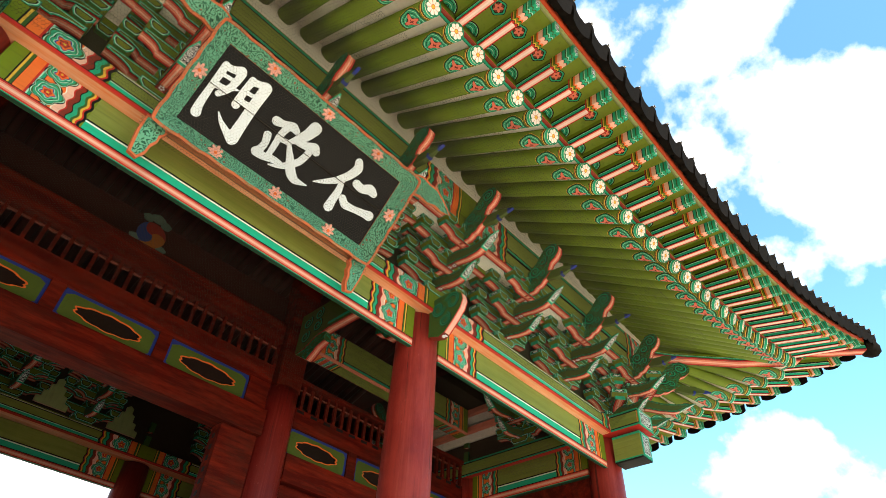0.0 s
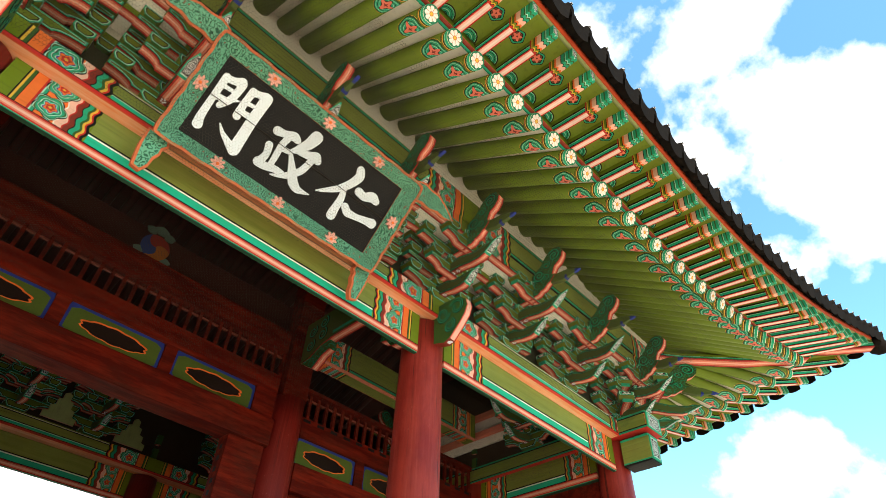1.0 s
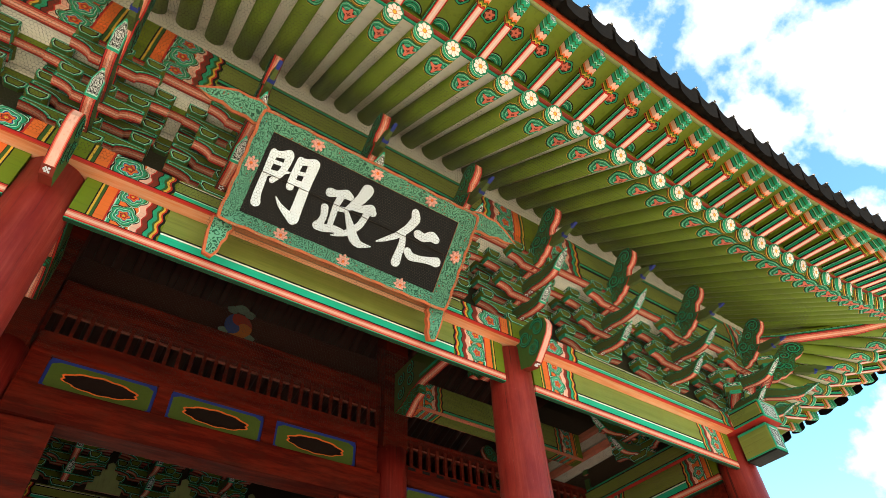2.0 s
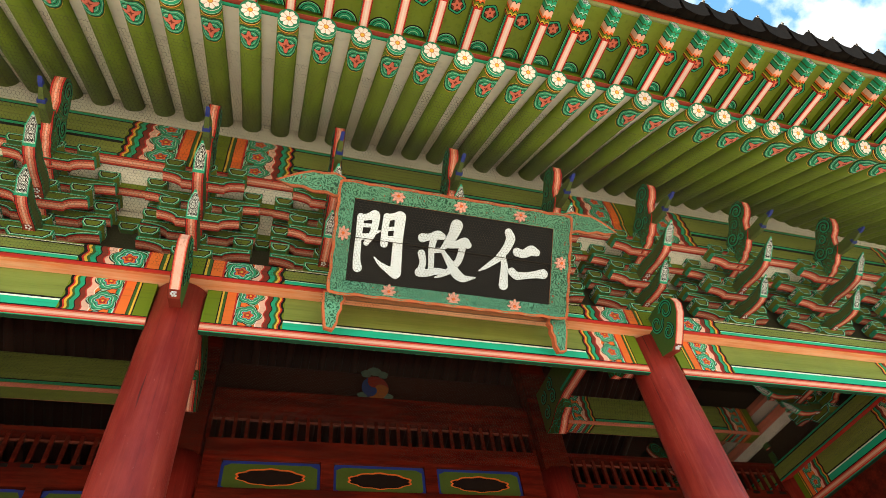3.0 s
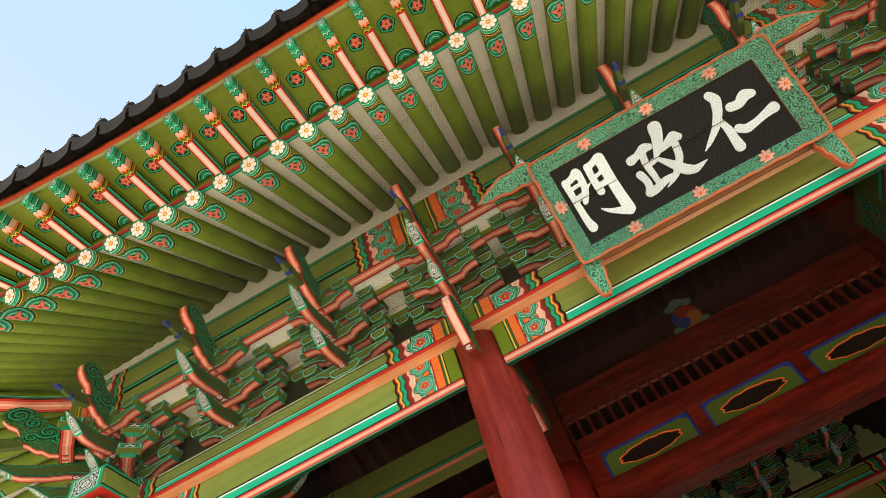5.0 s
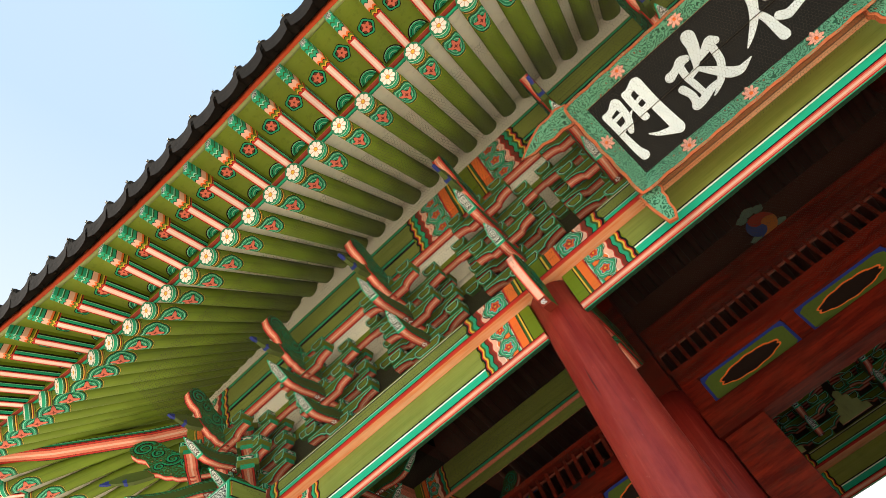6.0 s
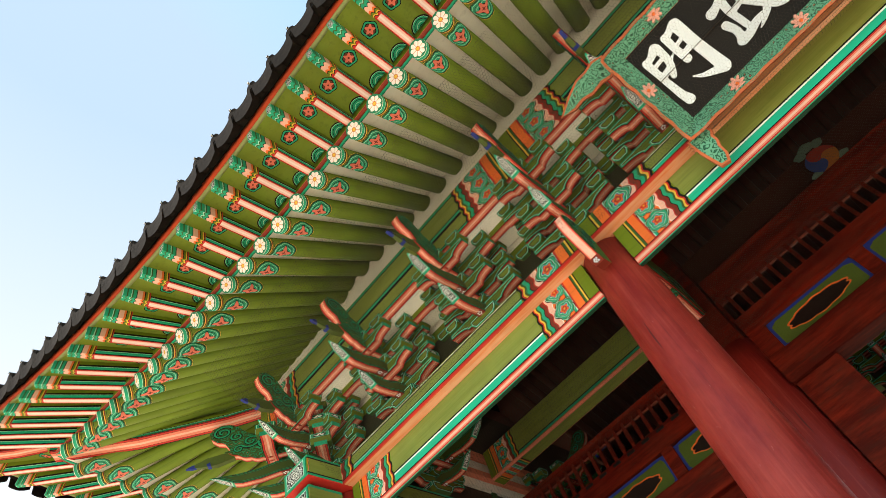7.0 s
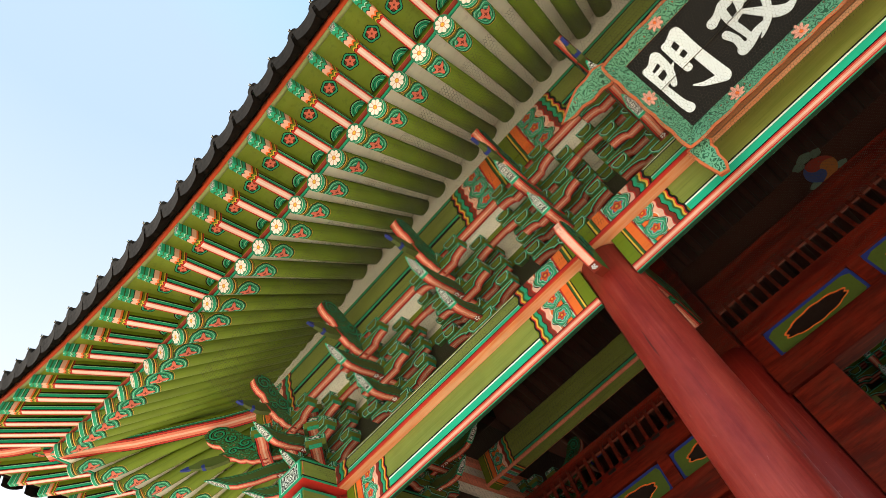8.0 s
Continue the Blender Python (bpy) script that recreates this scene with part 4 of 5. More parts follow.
for sx in (-1, 1):
    p = purlin(-4.1, 4.1, 0)
    p.matrix_basis = pose(sx * (CORNER + 0.66), (AXIS + BACK) / 2, DATUM + 1.725, 0, 0, 90 * sx)

bm = bmesh.new()
box(bm, -CORNER - 0.62, CORNER + 0.62, -0.66, -0.10, 1.455, 1.475)
soffit = new("trim_soffit", mesh_of("trim_soffit", bm, M_PLASTER))
soffit.location.z = DATUM
tagged(soffit, "cream plaster boards behind the eave purlin", "trim", kind="structure")
bm = bmesh.new()
box(bm, -CORNER - 0.7, CORNER + 0.7, -0.74, -0.60, 2.02, 2.50)
fill = new("trim_plaster", mesh_of("trim_plaster", bm, M_PLASTER))
fill.location.z = DATUM
tagged(fill, "cream plaster between the rafter feet", "trim", kind="structure")

# ---- roof ----
roof = thing("roof", "tiled hipped roof with painted rafters under upturned eaves", "roof", kind="structure")
R_ROUND = 0.087
FAN = 5.1
N_SIDE = 30


def rafter_ends():
    """Tip and foot of each round rafter of the right half of the front."""
    rows = []
    for i in range(N_SIDE):
        x = STEP * i
        if x > 8.8:
            break
        tip = rafter_tip(x)
        if x <= FAN:
            foot = Vector((x, -0.45, tip.z + 2.01 * 0.675))
        else:
            f = (x - FAN) / (HIP_LOW - FAN)
            foot = Vector((FAN + 1.85 * f, -0.45, 2.63 - 0.25 * f))
        rows.append((tip, foot))
    return rows


def rafter_mesh(length):
    bm = bmesh.new()
    tube(bm, R_ROUND, R_ROUND * 1.20, length, 18, 0, cap0=1)
    return mesh_of("rafter", bm, [M_RAFTER, M_FLOWER])


RAFTER_MESHES = {}


def rafter(tip, foot):
    length = round((foot - tip).length, 2)
    if length not in RAFTER_MESHES:
        RAFTER_MESHES[length] = rafter_mesh(length)
    part("rafter", RAFTER_MESHES[length], None, roof, m=along(tip, foot))


def flying_mesh(length):
    bm = bmesh.new()
    w, h = 0.039, 0.072
    uv = bm.loops.layers.uv.verify()
    ring = []
    for y, s, low in ((0.0, 0.86, 0.84), (0.12, 0.94, 0.93), (0.30, 1.0, 1.0), (length, 1.0, 1.0)):
        ring.append([bm.verts.new(p) for p in ((-w * s, y, -h * low), (w * s, y, -h * low), (w * s, y, h), (-w * s, y, h))])
    for a, b in zip(ring, ring[1:]):
        for i in range(4):
            j = (i + 1) % 4
            bm.faces.new((a[i], b[i], b[j], a[j]))
    f = bm.faces.new(ring[0][::-1])
    f.material_index = 1
    for l, c in zip(f.loops, ((0, 1), (1, 1), (1, 0), (0, 0))):
        l[uv].uv = c
    bm.faces.new(ring[-1])
    bmesh.ops.recalc_face_normals(bm, faces=bm.faces)
    return mesh_of("flying_rafter", bm, [M_FLYING, M_LOTUS])


FLYING_MESHES = {}


def flying(tip, foot):
    length = round((foot - tip).length, 2)
    if length not in FLYING_MESHES:
        FLYING_MESHES[length] = flying_mesh(length)
    part("flying_rafter", FLYING_MESHES[length], None, roof, m=along(tip, foot))


def flying_ends():
    rows = []
    for tip, foot in rafter_ends():
        x = tip.x
        if x <= FAN:
            t = flying_tip(x)
        else:
            f = (x - FAN) / (HIP_LOW - FAN)
            t = flying_tip(FAN + (HIP_HIGH - FAN) * f)
        base = tip + Vector((0, 0, 0.165))
        way = (base - t)
        rows.append((t, base + way.normalized() * 0.18))
    return rows


for make, ends in ((rafter, rafter_ends()), (flying, flying_ends())):
    for k, (tip, foot) in enumerate(ends):
        flip = lambda p: Vector((-p.x, p.y, p.z))
        make(tip, foot)
        if k:
            make(flip(tip), flip(foot))
        if tip.x > 3.4:
            for right in (True, False):
                f = (lambda p: p) if right else flip
                make(swung(f(tip), right), swung(f(foot), right))

# plaster above the round rafters, boards above the flying ones
path_low = lambda out, up: eave_path(rafter_tip, False, out, up)
path_high = lambda out, up: eave_path(flying_tip, True, out, up)


def inner_row(up):
    half = []
    for x in MARKS:
        if x <= FAN:
            half.append(Vector((x, -0.45, rafter_tip(x).z + 2.01 * 0.675 + up)))
        else:
            f = (x - FAN) / (HIP_LOW - FAN)
            half.append(Vector((FAN + 1.85 * f, -0.45 , 2.63 - 0.25 * f + up)))
    half[-1] = Vector((6.95, -0.56, 2.38 + up))
    right = half + [swung(p) for p in half[FIRST:-1][::-1]]
    return [Vector((-p.x, p.y, p.z)) for p in right[:0:-1]] + right


bm = bmesh.new()
ribbon(bm, path_low(-0.02, 0.075), inner_row(0.075))
part("plaster_infill", bm, M_PLASTER, roof, "cream plaster between the rafters")
bm = bmesh.new()
ribbon(bm, path_low(0.0, 0.232), path_high(-0.01, 0.070), uv=True)
part("eave_board", bm, M_SOFFIT, roof, "green boards painted with red flowers")
moulding(path_low, ((-0.03, 0.084), (0.022, 0.084), (0.022, 0.106), (-0.03, 0.106)), [M_MAROON, plain("lath_paint", (0.42, 0.10, 0.04))], "rafter_lath", roof, (0, 1, 0, 0), "brown red lath over the rafter ends")
moulding(path_low, ((-0.03, 0.106), (0.014, 0.106), (0.014, 0.236), (-0.03, 0.236)), [M_GREEN], "lath_back", roof)
moulding(path_low, ((-0.040, 0.072), (-0.014, 0.072), (-0.014, 0.084), (-0.040, 0.084)), [M_TEAL], "teal_lath", roof)
moulding(path_high, ((-0.03, 0.066), (0.006, 0.066), (0.006, 0.10), (-0.03, 0.10)), [plain("pale_green_edge", (0.30, 0.34, 0.13))], "edge_lath", roof)
moulding(path_high, ((-0.04, 0.085), (0.030, 0.085), (0.040, 0.165), (-0.04, 0.165)), [plain("tile_batten_paint", (0.55, 0.07, 0.02))], "tile_batten", roof, label="orange red batten under the tiles")


def roof_point(p, f, up=0.0):
    """Up the slope from an eave point towards the ridge."""
    q = Vector((max(-4.0, min(4.0, p.x)), HALF_Y, 6.4))
    r = p.lerp(q, f)
    r.z += up - 0.9 * f * (1 - f)
    return r


edge = path_high(0.06, 0.19)
bm = bmesh.new()
rows = [[roof_point(p, f) for p in edge] for f in (0.0, 0.12, 0.3, 0.5, 0.7, 0.85, 1.0)]
for r0, r1 in zip(rows, rows[1:]):
    ribbon(bm, r0, r1)
part("roof_skin", bm, M_TILE, roof, "grey clay tile slopes")

# the back half of the roof mirrors the front half
for ob in [o for o in roof.children if not o.name.startswith(("rafter.", "flying")) and o.name != "rafter"]:
    twin = new(ob.name.split(".")[0], ob.data)
    twin.parent = roof
    twin.matrix_basis = Matrix.Translation((0, 2 * HALF_Y, 0)) @ Matrix.Diagonal((1, -1, 1, 1))

# tiles along the edge
TILE_W = 0.30


def pan_tile():
    bm = bmesh.new()
    n = 8
    for lo, hi, z in ((0.0, 0.42, 0.0),):
        ring = []
        for y in (lo, hi):
            top, low = [], []
            for k in range(n + 1):
                x = (k / n - 0.5) * TILE_W * 1.02
                sag = 0.055 * (1 - (2 * k / n - 1) ** 2)
                top.append(bm.verts.new((x, y, 0.03 - sag)))
                low.append(bm.verts.new((x, y, 0.0 - sag)))
            ring.append((top, low))
        (t0, l0), (t1, l1) = ring
        for k in range(n):
            bm.faces.new((l0[k], l0[k + 1], t0[k + 1], t0[k]))
            bm.faces.new((l0[k], l1[k], l1[k + 1], l0[k + 1]))
            bm.faces.new((t0[k], t0[k + 1], t1[k + 1], t1[k]))
    # the turned-down lip at the front
    vs0 = [bm.verts.new(((k / n - 0.5) * TILE_W * 0.9, -0.004, 0.02 - 0.055 * (1 - (2 * k / n - 1) ** 2))) for k in range(n + 1)]
    vs1 = [bm.verts.new(((k / n - 0.5) * TILE_W * 0.86, -0.02, -0.165 - 0.05 * (1 - (2 * k / n - 1) ** 2))) for k in range(n + 1)]
    for k in range(n):
        bm.faces.new((vs0[k], vs1[k], vs1[k + 1], vs0[k + 1]))
    bmesh.ops.recalc_face_normals(bm, faces=bm.faces)
    return mesh_of("pan_tile", bm, M_TILE)


def cover_tile():
    bm = bmesh.new()
    tube(bm, 0.06, 0.06, 0.45, 14)
    for v in bm.verts:
        v.co.z -= 0.005
    box(bm, -0.012, 0.012, -0.012, 0.01, 0.05, 0.072, 1, 0.005)
    return mesh_of("cover_tile", bm, [M_TILE, M_LIME])


PAN, COVER = pan_tile(), cover_tile()
edge = path_high(0.18, 0.20)
total = 0.0
spot = TILE_W / 2
wobble = random.Random(4)
for p, q in zip(edge, edge[1:]):
    seg = (q - p).length
    while spot < total + seg:
        c = p.lerp(q, (spot - total) / seg)
        if c.y < 4.5:
            t = (q - p).normalized()
            inward = Vector((0, 0, 1)).cross(t).normalized()
            inward = (inward * 0.93 + Vector((0, 0, 0.28))).normalized()
            m = along(c + Vector((0, 0, wobble.uniform(-0.012, 0.012))), c + inward)
            part("pan_tile", PAN, None, roof, m=m)
            t2 = c + t * TILE_W / 2
            part("cover_tile", COVER, None, roof, m=along(t2 + Vector((0, 0, 0.02 + wobble.uniform(-0.012, 0.012))), t2 + inward))
        spot += TILE_W
    total += seg

# hip rafters
for sx in (-1, 1):
    def hp(d, z):
        return Vector((sx * (CORNER + d), AXIS - d, z))
    hip = thing("hip_rafter", "heavy hip rafter with pink and teal stripes under the roof corner", "rafter", "hip rafters")
    for nm, rows, w in (("lower_beam", ((0.3, 2.02, 2.09), (1.0, 1.93, 2.01), (1.8, 1.93, 2.02), (2.56, 2.04, 2.20)), 0.115),
                        ("upper_beam", ((2.2, 2.21, 2.40), (2.9, 2.24, 2.42), (3.46, 2.35, 2.52)), 0.09)):
        bm = bmesh.new()
        uv = bm.loops.layers.uv.verify()
        side = Vector((sx, 1, 0)).normalized() * w
        rings = []
        for d, z0, z1 in rows:
            rings.append([bm.verts.new(v) for v in (hp(d, z0) - side, hp(d, z0) + side, hp(d, z1) + side, hp(d, z1) - side)])
        for a0, b0 in zip(rings, rings[1:]):
            for i in range(4):
                j = (i + 1) % 4
                f = bm.faces.new((a0[i], a0[j], b0[j], b0[i]))
                f.material_index = 0 if i == 0 else 1
                for l, c in zip(f.loops, ((0, 1), (0, 0), (1, 0), (1, 1)) if i == 3 else ((0, 0), (0, 1), (1, 1), (1, 0))):
                    l[uv].uv = c
        for r in (rings[0], rings[-1]):
            f = bm.faces.new(r)
            f.material_index = 1
        bmesh.ops.recalc_face_normals(bm, faces=bm.faces)
        part(nm, bm, [M_UNDER, M_HIP_SIDE], hip)
    bm = bmesh.new()
    bmesh.ops.create_icosphere(bm, subdivisions=2, radius=0.16)
    for v in bm.verts:
        v.co = v.co * (1 + 0.25 * noise.noise(v.co * 9)) + hp(3.56, 2.44)
    cap = part("tip_cap", bm, M_TILE, hip, "dark clay cap on the hip's tip", smooth=True)

# ---- name board ----
M_DARKWOOD = plain("dark_wood", (0.03, 0.020, 0.012), grain=(2, 20, 20))
V_UP = Vector((0, -0.651, 0.759))
board = new("name_board")
mb = Matrix((Vector((1, 0, 0)), V_UP, Vector((1, 0, 0)).cross(V_UP))).transposed().to_4x4()
mb.translation = (0, -0.816, 0.607 + DATUM)
board.matrix_basis = mb            # its own x along the front, y up the board, z out of its face
tagged(board, "black name board with three white characters in a green floral frame", "sign")
for k, (v0, v1) in enumerate(((-0.39, 0.016), (0.02, 0.39))):
    bm = boxed(-1.02, 1.02, v0, v1, -0.05, 0.0)
    part("panel", bm, M_BLACK, board, "black lacquered plank")


def brush(strokes, z0, z1):
    """Brush strokes: each a run of (x, y, width), with round ends."""
    bm = bmesh.new()
    for run in strokes:
        pts = []
        for (x0, y0, w0), (x1, y1, w1) in zip(run, run[1:]):
            for k in range(6):
                f = k / 6
                pts.append((x0 + (x1 - x0) * f, y0 + (y1 - y0) * f, w0 + (w1 - w0) * f))
        pts.append(run[-1])
        pts = [(x, y, 0.90 * w) for x, y, w in pts]
        for _ in range(3):
            pts = [pts[0]] + [tuple((a[i] + 2 * b[i] + c[i]) / 4 for i in range(3)) for a, b, c in zip(pts, pts[1:], pts[2:])] + [pts[-1]]
        left, right = [], []
        for i, (x, y, w) in enumerate(pts):
            a, b = pts[max(i - 1, 0)], pts[min(i + 1, len(pts) - 1)]
            d = Vector((b[0] - a[0], b[1] - a[1])).normalized()
            n = Vector((-d.y, d.x)) * w / 2
            left.append((x + n.x, y + n.y))
            right.append((x - n.x, y - n.y))

        def cap(p, d, w):
            n = Vector((-d.y, d.x))
            return [(p[0] + w / 2 * (d.x * math.sin(t) + n.x * math.cos(t)), p[1] + w / 2 * (d.y * math.sin(t) + n.y * math.cos(t))) for t in (math.pi * k / 6 for k in range(1, 6))]
        d1 = Vector((pts[-1][0] - pts[-2][0], pts[-1][1] - pts[-2][1])).normalized()
        d0 = Vector((pts[0][0] - pts[1][0], pts[0][1] - pts[1][1])).normalized()
        ring = left + cap(pts[-1], d1, pts[-1][2]) + right[::-1] + cap(pts[0], d0, pts[0][2])
        top = [bm.verts.new((x, y, z1)) for x, y in ring]
        low = [bm.verts.new((x, y, z0)) for x, y in ring]
        f = bm.faces.new(top)
        for i in range(len(ring)):
            bm.faces.new((top[i], low[i], low[i - 1], top[i - 1]))
        bmesh.ops.triangulate(bm, faces=[f])
    bmesh.ops.recalc_face_normals(bm, faces=bm.faces)
    return bm


GATE_STROKES = (
    ((-0.940, 0.221, 0.073), (-0.941, 0.020, 0.062), (-0.937, -0.188, 0.073), (-0.921, -0.256, 0.096)),
    ((-0.940, 0.210, 0.068), (-0.866, 0.230, 0.068), (-0.812, 0.260, 0.096)),
    ((-0.797, 0.249, 0.079), (-0.798, 0.147, 0.068), (-0.819, 0.058, 0.068), (-0.865, -0.020, 0.056)),
    ((-0.802, 0.084, 0.045), (-0.742, 0.113, 0.011)),
    ((-0.923, 0.141, 0.039), (-0.808, 0.153, 0.039)),
    ((-0.930, 0.030, 0.068), (-0.825, 0.053, 0.056)),
    ((-0.696, 0.257, 0.073), (-0.705, 0.118, 0.068), (-0.698, -0.005, 0.079)),
    ((-0.697, 0.246, 0.068), (-0.620, 0.271, 0.068), (-0.576, 0.286, 0.090)),
    ((-0.567, 0.275, 0.113), (-0.571, 0.059, 0.101), (-0.566, -0.153, 0.107), (-0.563, -0.263, 0.118)),
    ((-0.564, -0.274, 0.101), (-0.645, -0.238, 0.068), (-0.721, -0.198, 0.039), (-0.775, -0.144, 0.011)),
    ((-0.688, 0.138, 0.039), (-0.586, 0.157, 0.039)),
    ((-0.689, 0.042, 0.062), (-0.593, 0.055, 0.062)),
)
RULE_STROKES = (
    ((-0.337, 0.105, 0.096), (-0.270, 0.119, 0.068), (-0.184, 0.155, 0.101), (-0.141, 0.142, 0.073)),
    ((-0.220, 0.123, 0.073), (-0.240, 0.021, 0.068), (-0.230, -0.114, 0.062), (-0.228, -0.211, 0.056)),
    ((-0.232, -0.007, 0.056), (-0.131, 0.011, 0.051)),
    ((-0.333, -0.046, 0.079), (-0.307, -0.127, 0.068), (-0.325, -0.217, 0.079)),
    ((-0.337, -0.227, 0.096), (-0.273, -0.230, 0.079), (-0.172, -0.197, 0.073), (-0.095, -0.195, 0.056)),
    ((-0.007, 0.271, 0.135), (-0.032, 0.178, 0.113), (-0.093, 0.070, 0.085), (-0.129, 0.033, 0.045)),
    ((-0.055, 0.063, 0.056), (0.032, 0.093, 0.090), (0.090, 0.113, 0.124), (0.122, 0.095, 0.079)),
    ((0.067, 0.048, 0.073), (0.044, -0.072, 0.073), (-0.051, -0.187, 0.068), (-0.138, -0.241, 0.034), (-0.183, -0.260, 0.011)),
    ((-0.117, -0.011, 0.045), (-0.053, -0.095, 0.079), (0.030, -0.206, 0.107), (0.099, -0.242, 0.079), (0.219, -0.215, 0.011)),
)
KIND_STROKES = (
    ((0.534, 0.280, 0.090), (0.568, 0.222, 0.107), (0.519, 0.105, 0.090), (0.436, -0.004, 0.073), (0.323, -0.094, 0.045), (0.255, -0.140, 0.011)),
    ((0.493, 0.033, 0.056), (0.516, -0.063, 0.079), (0.514, -0.173, 0.090), (0.517, -0.250, 0.107)),
    ((0.635, 0.095, 0.096), (0.709, 0.081, 0.090), (0.788, 0.136, 0.118), (0.845, 0.117, 0.085)),
    ((0.592, -0.105, 0.085), (0.645, -0.146, 0.090), (0.753, -0.128, 0.068), (0.875, -0.099, 0.085), (0.930, -0.090, 0.113)),
)
for strokes in (GATE_STROKES, RULE_STROKES, KIND_STROKES):
    bm = bmesh.new()
    for i, s in enumerate(strokes):
        one = brush([s], 0.0, 0.010 + 0.0006 * i)
        me = bpy.data.meshes.new("stroke")
        one.to_mesh(me)
        one.free()
        bm.from_mesh(me)
    part("character", bm, M_WHITE, board, "white brush-written character")


part("seam", boxed(-0.99, 0.99, 0.0165, 0.0195, -0.01, 0.0235), M_DARKWOOD, board, "fine joint between the planks")


def wavy(a, b, out, n=28, bumps=7.0, amp=0.012):
    """Points from a to b with a scalloped line that bulges along out."""
    a, b, out = Vector(a), Vector(b), Vector(out)
    return [a.lerp(b, i / n) + out * amp * abs(math.sin(math.pi * bumps * i / n)) for i in range(n + 1)]


def plate(bm, ring, z0, z1, rim=1):
    top = [bm.verts.new((p[0], p[1], z1(p) if callable(z1) else z1)) for p in ring]
    low = [bm.verts.new((p[0], p[1], z0)) for p in ring]
    f = bm.faces.new(top)
    bm.faces.new(low[::-1])
    for i in range(len(ring)):
        g = bm.faces.new((top[i], low[i], low[i - 1], top[i - 1]))
        g.material_index = rim
    bmesh.ops.triangulate(bm, faces=[f])
    bmesh.ops.recalc_face_normals(bm, faces=bm.faces)


def widened(ring, d):
    """The outline moved out by d along the mean of its neighbouring edges' normals."""
    area = sum(p[0] * q[1] - q[0] * p[1] for p, q in zip(ring, ring[1:] + ring[:1]))
    way = 1 if area > 0 else -1
    out = []
    for i, p in enumerate(ring):
        a, b = ring[i - 1], ring[(i + 1) % len(ring)]
        t = Vector((b[0] - a[0], b[1] - a[1])).normalized()
        out.append((p[0] + way * t.y * d, p[1] - way * t.x * d))
    return out


U0, V0, U1, V1 = 1.016, 0.388, 1.165, 0.515
lip = lambda p: 0.012 + 0.09 * max(0.0, max((abs(p[0]) - U0) / (U1 - U0), (abs(p[1]) - V0) / (V1 - V0)))
M_BRICK = plain("board_rim_paint", (0.52, 0.13, 0.05))
for name, ring in (
    ("frame_rail", [(-U0, V0), (U0, V0)] + [tuple(p) for p in wavy((U1, V1), (-U1, V1), (0, 1), bumps=9)]),
    ("frame_rail", [(U0, -V0), (-U0, -V0)] + [tuple(p) for p in wavy((-U1, -V1), (U1, -V1), (0, -1), bumps=9)]),
    ("frame_stile", [(-U0, -V0), (-U0, V0)] + [tuple(p) for p in wavy((-U1, V1), (-U1, -V1), (-1, 0), bumps=5)]),
    ("frame_stile", [(U0, V0), (U0, -V0)] + [tuple(p) for p in wavy((U1, -V1), (U1, V1), (1, 0), bumps=5)]),
):
    bm = bmesh.new()
    plate(bm, ring, -0.05, lip)
    part(name, bm, [M_FRAME, M_BRICK], board, "green scroll-painted frame board with a red scalloped rim")
# an orange line just inside the rim
for s in (-1, 1):
    for name, pts in (("rim_line", wavy((-U1 + 0.01, s * (V1 - 0.004)), (U1 - 0.01, s * (V1 - 0.004)), (0, s), bumps=9)), ("rim_line", wavy((s * (U1 - 0.004), -V1 + 0.01), (s * (U1 - 0.004), V1 - 0.01), (s, 0), bumps=5))):
        bm = bmesh.new()
        for p, q in zip(pts, pts[1:]):
            d = (q - p).normalized() * 0.004
            n = Vector((-d.y, d.x)) * 3.0
            a, b = p - d, q + d
            vs = [bm.verts.new((c.x, c.y, 0.106)) for c in (a + n, b + n, b - n, a - n)]
            ws = [bm.verts.new((c.x, c.y, 0.085)) for c in (a + n, b + n, b - n, a - n)]
            bm.faces.new(vs)
            for i in range(4):
                bm.faces.new((vs[i], ws[i], ws[i - 1], vs[i - 1]))
        bmesh.ops.recalc_face_normals(bm, faces=bm.faces)
        part(name, bm, M_BRICK, board)


def blossom(r, petals=8):
    bm = bmesh.new()
    for k in range(petals):
        a = 2 * math.pi * k / petals
        c = Vector((math.cos(a), math.sin(a))) * r * 0.6
        ring = []
        for i in range(8):
            t = 2 * math.pi * i / 8
            p = Vector((math.cos(t) * r * 0.42, math.sin(t) * r * 0.20))
            p.rotate(Matrix.Rotation(a, 2))
            ring.append(bm.verts.new((c.x + p.x, c.y + p.y, 0.006)))
        bm.faces.new(ring)
    ring = [bm.verts.new((math.cos(2 * math.pi * i / 10) * r * 0.22, math.sin(2 * math.pi * i / 10) * r * 0.22, 0.010)) for i in range(10)]
    f = bm.faces.new(ring)
    f.material_index = 1
    bmesh.ops.recalc_face_normals(bm, faces=bm.faces)
    for f in bm.faces:
        if f.normal.z < 0:
            f.normal_flip()
    ext = bmesh.ops.extrude_face_region(bm, geom=bm.faces[:])
    for v in [g for g in ext['geom'] if isinstance(g, bmesh.types.BMVert)]:
        v.co.z -= 0.03
    bmesh.ops.recalc_face_normals(bm, faces=bm.faces)
    return mesh_of("blossom", bm, [plain("blossom_paint", (0.78, 0.36, 0.28)), M_ORANGE])


